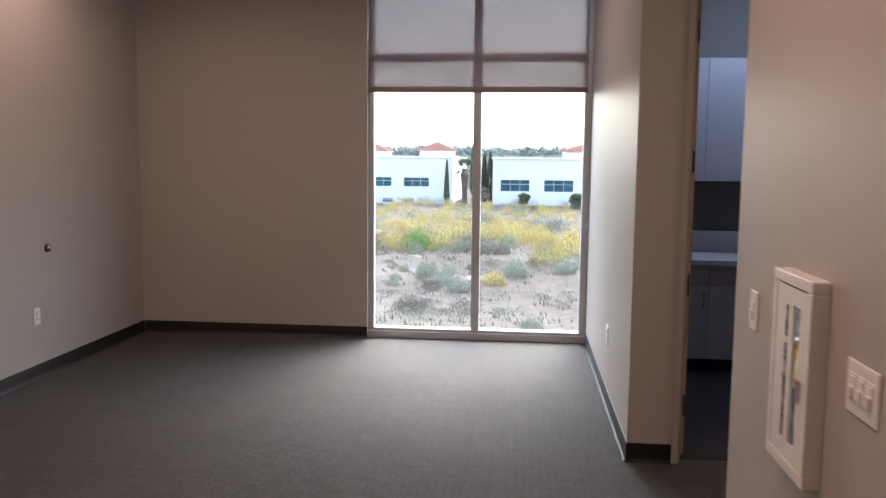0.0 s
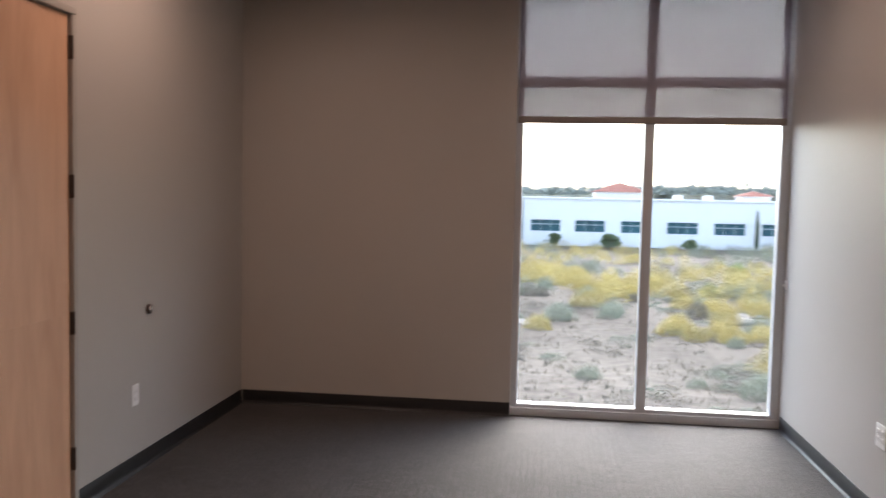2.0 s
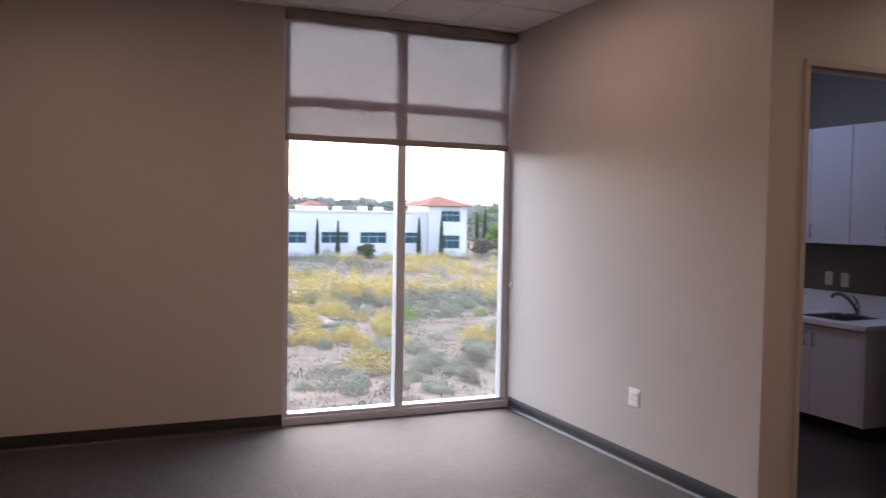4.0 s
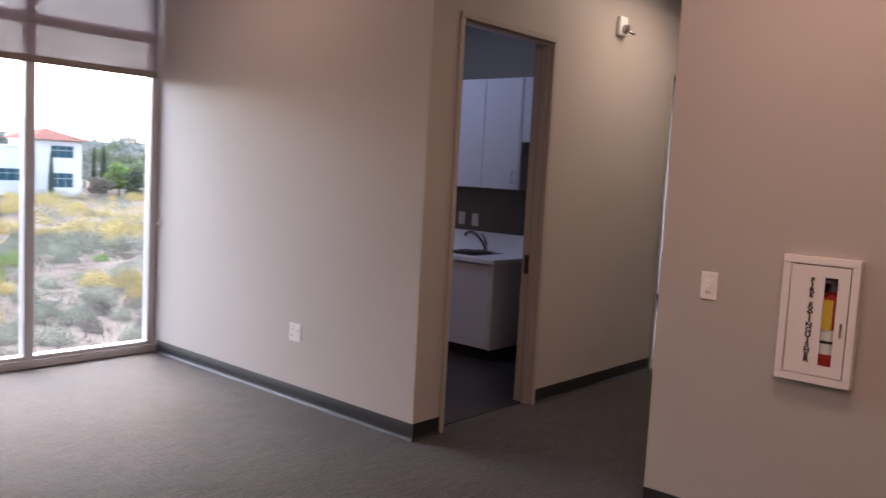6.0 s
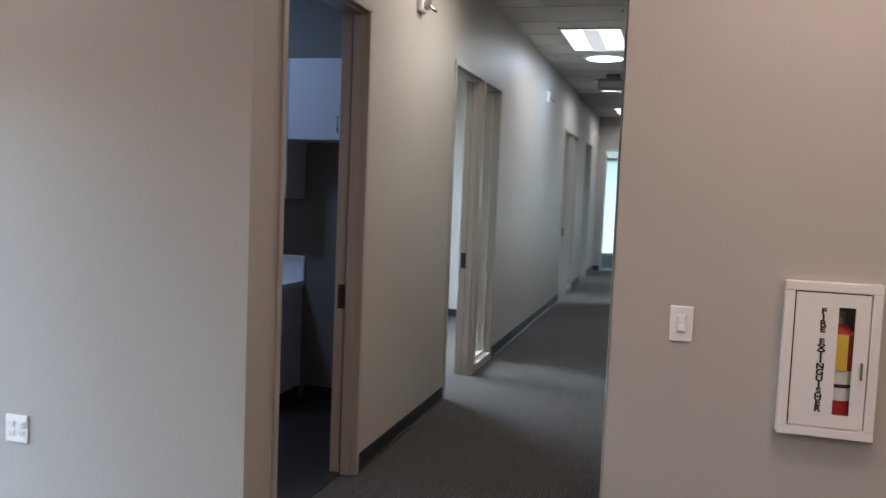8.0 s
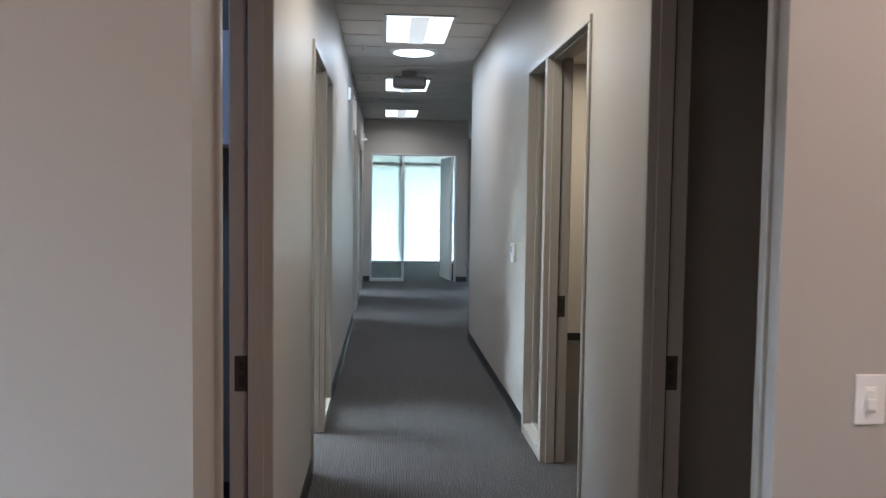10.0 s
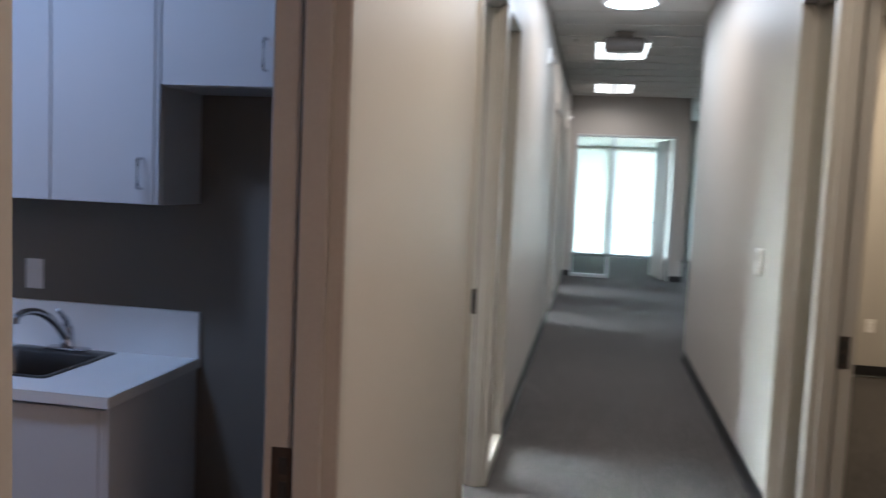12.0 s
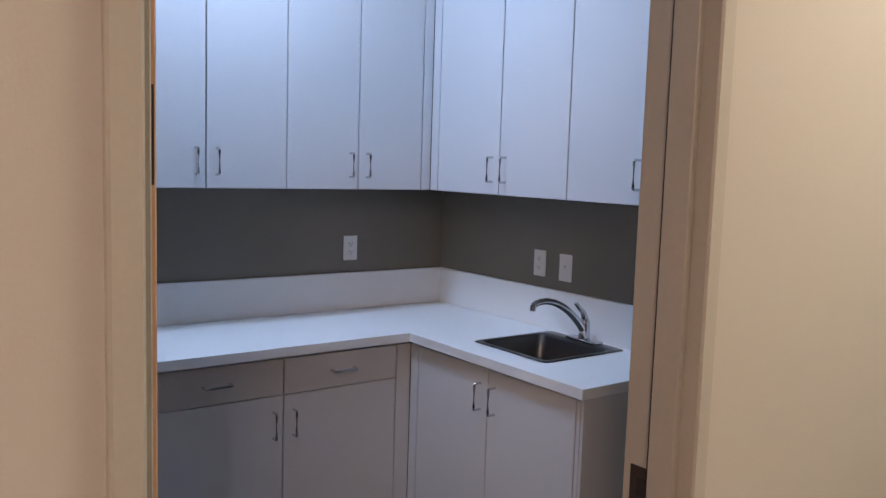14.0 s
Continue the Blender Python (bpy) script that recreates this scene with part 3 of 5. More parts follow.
def plate(name, at, facing, w, h, label, category, detail, group=""):
    m = face_matrix(at, facing)
    root = thing(name, at, label, category, group)
    bm = B()
    box(bm, -w / 2, w / 2, 0, 0.006, -h / 2, h / 2, 0.003, 2, m)
    p = part("cover_plate", bm, WHITE, root)
    for kind, x, z in detail:
        bm = B()
        if kind == "duplex":
            for dz in (-0.0195, 0.0195):
                box(bm, x - 0.017, x + 0.017, 0.004, 0.0085, z + dz - 0.0145, z + dz + 0.0145, 0.004, 2, m)
            r = part("receptacle", bm, WHITE, root)
            bm = B()
            for dz in (-0.0195, 0.0195):
                for dx in (-0.0065, 0.0065):
                    box(bm, x + dx - 0.001, x + dx + 0.001, 0.008, 0.0088, z + dz - 0.002, z + dz + 0.007, 0, 1, m)
                box(bm, x - 0.0022, x + 0.0022, 0.008, 0.0088, z + dz - 0.010, z + dz - 0.006, 0, 1, m)
            tagged(part("slots", bm, SLOT, r), kind="stuff")
        elif kind == "rocker":
            box(bm, x - 0.017, x + 0.017, 0.004, 0.008, z - 0.033, z + 0.033, 0.002, 1, m)
            r = part("rocker_frame", bm, WHITE, root)
            bm = B()
            box(bm, x - 0.012, x + 0.012, 0.006, 0.016, z - 0.026, z + 0.004, 0.003, 2, m)
            box(bm, x - 0.012, x + 0.012, 0.006, 0.010, z + 0.004, z + 0.026, 0.002, 1, m)
            part("rocker", bm, WHITE, r)
        elif kind == "toggle":
            box(bm, x - 0.005, x + 0.005, 0.004, 0.018, z - 0.002, z + 0.012, 0.002, 1, m)
            part("toggle", bm, WHITE, root)
    bm = B()
    for sx in sorted({d[1] for d in detail}):
        for sz in (-h / 2 + 0.010, h / 2 - 0.010):
            c = m @ Vector((sx, 0.0055, sz))
            cyl(bm, c, c + m.to_3x3() @ Vector((0, 0.0015, 0)), 0.003, seg=10)
    tagged(part("screws", bm, WHITE, root), kind="stuff")
    return root


PX, NX, PY, NY = (1, 0, 0), (-1, 0, 0), (0, 1, 0), (0, -1, 0)
plate("outlet", (LX, 4.825, 0.452), PX, 0.078, 0.122, "white duplex outlet low on the greige wall", "outlet", [("duplex", 0, 0)])
plate("outlet", (SX, 4.756, 0.459), NX, 0.116, 0.122, "white double duplex outlet on the wall by the window", "outlet", [("duplex", -0.027, 0), ("duplex", 0.027, 0)])
plate("light_switch", (FX, 2.024, 1.121), NX, 0.080, 0.128, "white rocker light switch beside the corridor", "light switch", [("rocker", 0, 0)])
plate("light_switch", (FX, 1.165, 1.094), NX, 0.17, 0.122, "white three-gang rocker light switch", "light switch", [("rocker", -0.047, 0), ("rocker", 0, 0), ("rocker", 0.047, 0)])
plate("outlet", (2.618, KY, 1.163), NY, 0.075, 0.118, "white duplex outlet above the backsplash", "outlet", [("duplex", 0, 0)], "kitchen outlets")
plate("outlet", (KX, 5.488, 1.152), NX, 0.075, 0.118, "white duplex outlet above the sink", "outlet", [("duplex", 0, 0)], "kitchen outlets")
plate("light_switch", (KX, 5.326, 1.148), NX, 0.075, 0.118, "white toggle switch above the sink", "light switch", [("toggle", 0, 0)])
plate("outlet", (KX, 4.30, 0.487), NX, 0.075, 0.118, "white duplex outlet in the appliance recess", "outlet", [("duplex", 0, 0)], "kitchen outlets")
plate("outlet", (REND - 0.1, 0.70, 0.46), NX, 0.075, 0.118, "white duplex outlet low on the office wall", "outlet", [("duplex", 0, 0)])

# round wall bumper
bump_root = thing("wall_bumper", (LX, 4.985, 0.928), "round dark-rimmed metal wall bumper", "door stop")
bm = B()
cyl(bm, (LX, 4.985, 0.928), (LX + 0.018, 4.985, 0.928), 0.030, 0.027, 24)
part("rim", bm, BRONZE, bump_root, "dark metal rim", 40)
bm = B()
bmesh.ops.create_uvsphere(bm, u_segments=20, v_segments=10, radius=0.023, matrix=Matrix.Translation((LX + 0.016, 4.985, 0.928)) @ Matrix.Diagonal((0.55, 1, 1, 1)))
part("dome", bm, CHROME, bump_root, "shiny dome", 60)

# thermostat on the corridor wall
thermo = thing("thermostat", (4.94, RY, 1.22), "white wall thermostat with a small display", "thermostat")
bm = B()
box(bm, 4.895, 4.985, RY, RY + 0.026, 1.15, 1.29, 0.006, 2)
part("housing", bm, WHITE, thermo)
bm = B()
box(bm, 4.915, 4.965, RY + 0.024, RY + 0.028, 1.225, 1.27, 0.001)
part("display", bm, STEEL, thermo, "grey display")


# ---- lettering ----
def lettering(name, text, at, facing, size, material, parent, spacing=1.0, align="CENTER", wide=1.0):
    cu = bpy.data.curves.new(name, "FONT")
    cu.body, cu.size, cu.align_x, cu.align_y, cu.space_line = text, size, align, "CENTER", spacing
    cu.extrude, cu.offset = 0.0006, 0.0012 * size / 0.03
    tmp = bpy.data.objects.new(name, cu)
    scene.collection.objects.link(tmp)
    bpy.context.view_layer.update()
    me = bpy.data.meshes.new_from_object(tmp.evaluated_get(bpy.context.evaluated_depsgraph_get()))
    bpy.data.objects.remove(tmp)
    m = Matrix.Translation(at) @ Matrix((-Vector((0, 0, 1)).cross(Vector(facing)) * -1, Vector((0, 0, 1)), Vector(facing))).transposed().to_4x4()
    me.transform(Matrix.Translation(-ORIGIN[parent]) @ m @ Matrix.Diagonal((wide, 1, 1, 1)))
    me.materials.clear()
    me.materials.append(material)
    ob = new(name, me)
    ob.parent = parent
    return ob


sign = thing("exit_sign", (LX, 3.09, 1.535), "small charcoal sign reading exit route beside the door", "sign")
bm = B()
box(bm, LX, LX + 0.006, 3.007, 3.175, 1.46, 1.615, 0.002)
part("plaque", bm, SIGN, sign)
lettering("lettering", "EXIT\nROUTE", (LX + 0.0068, 3.091, 1.540), PX, 0.046, INK_WHITE, sign, 0.95)
bm = B()
for k in range(9):
    box(bm, LX + 0.0055, LX + 0.0075, 3.045 + 0.011 * k, 3.051 + 0.011 * k, 1.478, 1.482)
part("braille", bm, SIGN, sign)

# ---- fire extinguisher cabinet ----
fy0, fy1, fz0, fz1 = 1.386, 1.690, 0.776, 1.305
fx = FX - 0.046
fec = thing("fire_extinguisher_cabinet", (FX, (fy0 + fy1) / 2, fz0), "white metal fire extinguisher cabinet set in the wall", "fire cabinet")
bm = B()
t = 0.032
for a, b, c, d in ((fy0, fy1, fz1 - t, fz1), (fy0, fy1, fz0, fz0 + t), (fy0, fy0 + t, fz0 + t, fz1 - t), (fy1 - t, fy1, fz0 + t, fz1 - t)):
    box(bm, fx, FX, a, b, c, d, 0.003, 2)
part("trim", bm, ENAMEL, fec)
bm = B()
for a, b, c, d, e, g in ((FX + 0.100, FX + 0.103, fy0 + 0.021, fy1 - 0.021, fz0 + 0.021, fz1 - 0.021), (FX - 0.004, FX + 0.100, fy0 + 0.021, fy0 + 0.024, fz0 + 0.021, fz1 - 0.021), (FX - 0.004, FX + 0.100, fy1 - 0.024, fy1 - 0.021, fz0 + 0.021, fz1 - 0.021), (FX - 0.004, FX + 0.100, fy0 + 0.024, fy1 - 0.024, fz0 + 0.021, fz0 + 0.024), (FX - 0.004, FX + 0.100, fy0 + 0.024, fy1 - 0.024, fz1 - 0.024, fz1 - 0.021)):
    box(bm, a, b, c, d, e, g)
part("tub", bm, SLOT, fec, "dark steel tub recessed in the wall")
dy0, dy1, dz0, dz1 = fy0 + t + 0.004, fy1 - t - 0.004, fz0 + t + 0.004, fz1 - t - 0.004
gy0, gy1, gz0, gz1 = dy0 + 0.045, dy0 + 0.097, dz0 + 0.045, dz1 - 0.045
bm = B()
for a, b, c, d in ((gy1, dy1, dz0, dz1), (dy0, gy0, dz0, dz1), (gy0, gy1, gz1, dz1), (gy0, gy1, dz0, gz0)):
    box(bm, fx + 0.002, fx + 0.008, a, b, c, d)
fdoor = part("door", bm, ENAMEL, fec)
bm = B()
box(bm, fx + 0.004, fx + 0.006, gy0, gy1, gz0, gz1)
p = part("glass", bm, GLASS, fdoor)
bm = B()
box(bm, fx - 0.012, fx + 0.002, dy0 + 0.014, dy0 + 0.022, 0.985, 1.045, 0.003, 2)
part("handle", bm, CHROME, fdoor, "small chrome pull")
for word, row in (("FIRE", 6.5), ("EXTINGUISHER", -2.5)):
    lettering("lettering", "\n".join(word), (fx + 0.0012, dy1 - 0.088, (dz0 + dz1) / 2 + 0.0209 * row), NX, 0.0275, BLACK, fdoor, 0.762, wide=1.25)
ext = thing("fire_extinguisher", (FX + 0.026, (gy0 + gy1) / 2, fz0 + 0.024), "red and white fire extinguisher with a yellow tag", "fire extinguisher")
ey = (gy0 + gy1) / 2 + 0.008
ex, ez = FX + 0.026, fz0 + 0.024
bm = B()
cyl(bm, (ex, ey, ez), (ex, ey, ez + 0.008), 0.050, 0.056, 32)
cyl(bm, (ex, ey, ez + 0.008), (ex, ey, gz0 + 0.270), 0.056, 0.056, 32)
cyl(bm, (ex, ey, gz0 + 0.270), (ex, ey, gz0 + 0.305), 0.056, 0.020, 32)
part("cylinder", bm, RED, ext, "red steel cylinder", 40)
bm = B()
cyl(bm, (ex, ey, gz0 + 0.048), (ex, ey, gz0 + 0.150), 0.0572, seg=32)
label = part("label", bm, WHITE, ext, "pale printed label", 40)
bm = B()
cyl(bm, (ex, ey, gz0 + 0.092), (ex, ey, gz0 + 0.104), 0.0578, seg=32)
part("label_band", bm, SLOT, label, "dark printed band", 40)
bm = B()
box(bm, ex - 0.0600, ex - 0.0588, ey - 0.020, ey + 0.028, gz0 + 0.150, gz0 + 0.275, 0.0004)
part("tag", bm, YELLOW, ext, "yellow inspection tag")
bm = B()
cyl(bm, (ex, ey, gz0 + 0.300), (ex, ey, gz0 + 0.330), 0.018, 0.015, 20)
tube(bm, bend([(ex, ey, gz0 + 0.325), (ex - 0.03, ey - 0.01, gz0 + 0.345), (ex - 0.05, ey + 0.02, gz0 + 0.350)], 4, 0.02), 0.007, 8)
part("valve", bm, STEEL, ext, "metal valve handle", 60)


# ---- corridor wall devices ----
def strobe(x, z, y=HY):
    r = thing("emergency_light", (x, y, z), "small off-white wall device with a swivel lamp head", "emergency light", "wall devices")
    bm = B()
    box(bm, x - 0.055, x + 0.055, y - 0.035, y, z - 0.065, z + 0.075, 0.010, 3)
    part("housing", bm, WHITE, r)
    bm = B()
    cyl(bm, (x + 0.005, y - 0.035, z - 0.010), (x + 0.005, y - 0.062, z - 0.018), 0.030, 0.034, 20)
    h = part("lamp_head", bm, STEEL, r, "metal lamp head", 40)
    bm = B()
    tube(bm, bend([(x + 0.005, y - 0.06, z - 0.018), (x + 0.010, y - 0.085, z - 0.045), (x + 0.055, y - 0.088, z - 0.048)], 4, 0.015), 0.009, 8)
    part("arm", bm, CHROME, h, "", 50)
    return r


strobe(2.672, 2.71)
strobe(7.85, 2.73)
strobe(13.9, 2.72)


# ---- ceiling lights ----
def troffer(x, y, lx, ly, group):
    r = thing("ceiling_light", (x, y, CEIL), "lit two-by-four recessed ceiling troffer", "ceiling light", group)
    bm = B()
    for a, b, c, d in ((x - lx / 2, x + lx / 2, y - ly / 2, y - ly / 2 + 0.022), (x - lx / 2, x + lx / 2, y + ly / 2 - 0.022, y + ly / 2), (x - lx / 2, x - lx / 2 + 0.022, y - ly / 2 + 0.022, y + ly / 2 - 0.022), (x + lx / 2 - 0.022, x + lx / 2, y - ly / 2 + 0.022, y + ly / 2 - 0.022)):
        box(bm, a, b, c, d, CEIL - 0.010, CEIL + 0.002)
    part("frame", bm, GRID, r)
    bm = B()
    box(bm, x - lx / 2 + 0.022, x + lx / 2 - 0.022, y - ly / 2 + 0.022, y + ly / 2 - 0.022, CEIL - 0.006, CEIL + 0.001)
    part("diffuser", bm, LENS, r, "glowing diffuser")
    bm = B()
    if lx > ly:
        box(bm, x - lx / 2 + 0.03, x + lx / 2 - 0.03, y - 0.08, y + 0.08, CEIL - 0.022, CEIL - 0.006, 0.006, 2)
    else:
        box(bm, x - 0.08, x + 0.08, y - ly / 2 + 0.03, y + ly / 2 - 0.03, CEIL - 0.022, CEIL - 0.006, 0.006, 2)
    part("basket", bm, BASKET, r, "perforated lamp basket")


# The last two room fixtures are unseen, added to go with their lamps.
for x, y in LIGHT_ROOM:
    troffer(x, y, 0.61, 1.22, "room ceiling lights")
for x in LIGHT_HALL:
    troffer(x, 2.96, 1.22, 0.61, "corridor ceiling lights")
troffer(*KITCHEN_LIGHT, 0.61, 0.61, "kitchen ceiling lights")
# Unseen fixture, added to match the extra lamp in the north office.
troffer(4.4, 5.4, 1.22, 0.61, "office ceiling lights")
troffer(6.6, 0.72, 1.22, 0.61, "office ceiling lights")
dome = thing("round_skylight", (7.55, 2.96, CEIL), "round daylight diffuser in the corridor ceiling", "ceiling light")
bm = B()
cyl(bm, (7.55, 2.96, CEIL - 0.018), (7.55, 2.96, CEIL), 0.245, 0.26, 40)
part("ring", bm, WHITE, dome, "", 40)
bm = B()
cyl(bm, (7.55, 2.96, CEIL - 0.024), (7.55, 2.96, CEIL - 0.016), 0.20, 0.215, 40)
part("diffuser", bm, glow("daylight_lens", (0.95, 0.98, 1.0), 0.7), dome, "glowing dome", 40)
proj = thing("ceiling_projector", (8.95, 2.96, CEIL), "grey box hanging below the corridor ceiling", "ceiling device")
bm = B()
box(bm, 8.84, 9.06, 2.755, 3.165, CEIL - 0.20, CEIL - 0.06, 0.045, 3)
part("housing", bm, SHADE_METAL, proj)
bm = B()
box(bm, 8.90, 9.00, 2.87, 3.05, CEIL - 0.06, CEIL, 0.004)
part("mount", bm, SHADE_METAL, proj)
for x, y in ((7.3, 3.48), (9.3, 3.46), (5.0, 2.6), (11.5, 3.3), (3.3, 0.1), (13.9, 2.9)):
    r = thing("sprinkler", (x, y, CEIL), "small chrome fire sprinkler in the ceiling", "sprinkler", "sprinklers")
    bm = B()
    cyl(bm, (x, y, CEIL - 0.006), (x, y, CEIL), 0.035, seg=20)
    part("escutcheon", bm, WHITE, r, "", 40)
    bm = B()
    cyl(bm, (x, y, CEIL - 0.035), (x, y, CEIL - 0.006), 0.007, seg=8)
    cyl(bm, (x, y, CEIL - 0.040), (x, y, CEIL - 0.037), 0.017, seg=14)
    part("head", bm, STEEL, r)

# ---- glazed front at the corridor's end ----
endf = thing("glazed_partition", (EX, 2.68, 0), "glazed office front with aluminium framing", "partition", kind="structure")
for nm, a, b, c, d in (("frame_side", 3.49, 3.53, 0, H), ("frame_side", 1.83, 1.87, 0, H), ("mullion", 2.86, 2.91, 0, H), ("frame_head", 1.87, 3.49, H - 0.04, H), ("frame_sill", 2.91, 3.49, 0, 0.05)):
    bm = B()
    box(bm, EX - 0.01, EX + 0.13, a, b, c, d, 0.003)
    part(nm, bm, ALU, endf)
for a, b in ((2.91, 3.49),):
    bm = B()
    box(bm, EX + 0.05, EX + 0.056, a, b, 0.05, H - 0.04)
    part("pane", bm, GLASS, endf)
edoor = thing("door", (EX, 1.88, 0), "pale door standing open at the corridor's end", "door")
bm = B()
SWING = Matrix.Translation((EX + 0.13, 1.90, 0)) @ Matrix.Rotation(radians(9), 4, "Z")
box(bm, 0.0, 0.93, 0.0, 0.044, 0.012, H - 0.05, 0.002, xf=SWING)
edl = part("leaf", bm, LAMINATE, edoor)
bm = B()
tube(bm, bend([SWING @ Vector(q) for q in ((0.86, 0.044, 0.97), (0.86, 0.10, 0.97), (0.75, 0.10, 0.97))], 4, 0.015), 0.009, 8)
part("lever", bm, CHROME, edl)
# far windows with drawn shades
for i, (a, b) in enumerate(((1.2, 6.2), (-3.0, 1.0))):
    w = thing("window_%d" % (i + 2), (19.67, (a + b) / 2, 0), "tall aluminium window with a drawn pale shade", "window", kind="structure")
    n = 3
    for k in range(n + 1):
        y = a + (b - a) * k / n
        bm = B()
        box(bm, 19.62, 19.72, y - 0.03, y + 0.03, 0.0, 3.05)
        part("mullion", bm, ALU, w)
    for z in (0.03, 2.51, 3.02):
        bm = B()
        box(bm, 19.63, 19.71, a, b, z - 0.032, z + 0.032)
        part("transom", bm, ALU, w)
    bm = B()
    box(bm, 19.68, 19.686, a, b, 0.06, 3.0)
    part("pane", bm, GLASS, w).visible_shadow = False
    r = thing("roller_shade", (19.58, (a + b) / 2, 3.0), "pale translucent roller shade drawn low", "window shade")
    bm = B()
    box(bm, 19.590, 19.592, a, b, 0.055, CEIL - 0.005)
    part("cloth", bm, SHADE_FAR, r)
    bm = B()
    box(bm, 19.580, 19.602, a, b, 0.03, 0.058)
    part("hem_bar", bm, ALU, r)
for i, (a, b, z0, z1) in enumerate(OFFICE_WINDOWS):
    w = thing("window_%d" % (i + 4), ((a + b) / 2, BY + 0.07, z0), "aluminium office window", "window", kind="structure")
    for k in range(3):
        x = a + (b - a) * k / 2
        bm = B()
        box(bm, x - 0.03, x + 0.03, BY + 0.04, BY + 0.12, z0, z1)
        part("mullion", bm, ALU, w)
    bm = B()
    box(bm, a, b, BY + 0.08, BY + 0.086, z0, z1)
    part("pane", bm, GLASS, w).visible_shadow = False


# ---- kitchenette ----
def pull(parent, p0, p1, out, name="handle"):
    """A chrome bar pull between two points; out: the way it stands off."""
    p0, p1, out = Vector(p0), Vector(p1), Vector(out)
    bm = B()
    tube(bm, bend([p0, p0 + out, p1 + out, p1], 4, 0.008), 0.0050, 8)
    return part(name, bm, CHROME, parent, "chrome bar pull", 50)


def cabinet(name, m, w, depth, z0, z1, fronts, label, toe=0.0, group="", body_top=None):
    """A frameless cabinet: local x along its front, y back into the wall, z up. fronts: (x0, x1, z0, z1, handle) with handle l, r, d or none."""
    root = thing(name, m @ Vector((w / 2, depth / 2, z0)), label, "cabinet", group)
    bm = B()
    box(bm, 0, w, 0.022, depth, z0 + toe, body_top or z1, 0.001, 1, m)
    part("body", bm, LAMINATE, root)
    if body_top:
        for a, b, c, d in ((w, w + 0.012, 0.0, depth), (0.0, 0.018, 0.022, depth), (0.018, w, 0.022, 0.040)):
            bm = B()
            box(bm, a, b, c, d, body_top if a < w else z0 + toe, z1 - 0.001, 0.001, 1, m)
            part("panel", bm, LAMINATE, root)
    if toe:
        bm = B()
        box(bm, 0.0, w, 0.075, depth, z0, z0 + toe, 0, 1, m)
        part("toe_kick", bm, TOEKICK, root, "dark recessed toe kick")
    for x0, x1, c, d, hand in fronts:
        bm = B()
        box(bm, x0 + 0.0030, x1 - 0.0030, 0, 0.018, c + 0.0022, d - 0.0022, 0.0012, 1, m)
        f = part("drawer_front" if hand == "d" else "filler" if hand == "f" else "door", bm, LAMINATE, root)
        out = m.to_3x3() @ Vector((0, -0.032, 0))
        if hand in "lr":
            hx = x0 + 0.042 if hand == "l" else x1 - 0.042
            a = (c + 0.055, c + 0.157) if z0 > 1 else (d - 0.165, d - 0.063)
            pull(f, m @ Vector((hx, 0, a[0])), m @ Vector((hx, 0, a[1])), out)
        elif hand == "d":
            hx = (x0 + x1) / 2
            pull(f, m @ Vector((hx - 0.051, 0, (c + d) / 2)), m @ Vector((hx + 0.051, 0, (c + d) / 2)), out)
    return root


UZ0, UZ1 = 1.455, 2.405
UF = 2.866
back = lambda x, y: Matrix.Translation((x, y, 0))
right = lambda x, y: Matrix.Translation((x, y, 0)) @ pose(0, 0, 0, 0, 0, -90)
# uppers on the back wall, then on the right wall
bx = [0.757, 1.105, 1.455, 1.797, 2.138, 2.480, 2.815, 2.862]
cabinet("upper_cabinet", back(bx[0], 5.94), bx[2] - bx[0], KY - 5.94, UZ0, UZ1, [(0, 0.350, UZ0, UZ1, "r"), (0.350, 0.70, UZ0, UZ1, "l")], "white laminate upper cabinet with two doors", group="upper cabinets")
cabinet("upper_cabinet", back(bx[2], 5.94), bx[4] - bx[2], KY - 5.94, UZ0, UZ1, [(0, bx[3] - bx[2], UZ0, UZ1, "r"), (bx[3] - bx[2], bx[4] - bx[2], UZ0, UZ1, "l")], "white laminate upper cabinet with two doors", group="upper cabinets")
cabinet("upper_cabinet", back(bx[4], 5.94), bx[7] - bx[4], KY - 5.94, UZ0, UZ1, [(0, bx[5] - bx[4], UZ0, UZ1, "r"), (bx[5] - bx[4], bx[6] - bx[4], UZ0, UZ1, "l"), (bx[6] - bx[4], bx[7] - bx[4] + 0.006, UZ0, UZ1, "f")], "white laminate upper cabinet in the corner", group="upper cabinets")
cabinet("upper_cabinet", right(UF, 5.94), 5.94 - 5.045, KX - UF, UZ0, UZ1, [(0, 0.06, UZ0, UZ1, "f"), (0.06, 0.495, UZ0, UZ1, "r"), (0.495, 0.895, UZ0, UZ1, "l")], "white laminate upper cabinet above the sink", group="upper cabinets")
cabinet("upper_cabinet", right(UF, 5.045), 5.045 - 4.633, KX - UF, UZ0, UZ1, [(0, 0.392, UZ0, UZ1, "r"), (0.392, 0.412, UZ0, UZ1, "f")], "single-door white laminate upper cabinet", group="upper cabinets")
cabinet("upper_cabinet", right(UF, 4.633), 4.633 - 3.80, KX - UF, 1.86, UZ1, [(0, 0.42, 1.86, UZ1, "r"), (0.42, 0.833, 1.86, UZ1, "l")], "short white laminate cabinet above the appliance recess", group="upper cabinets")
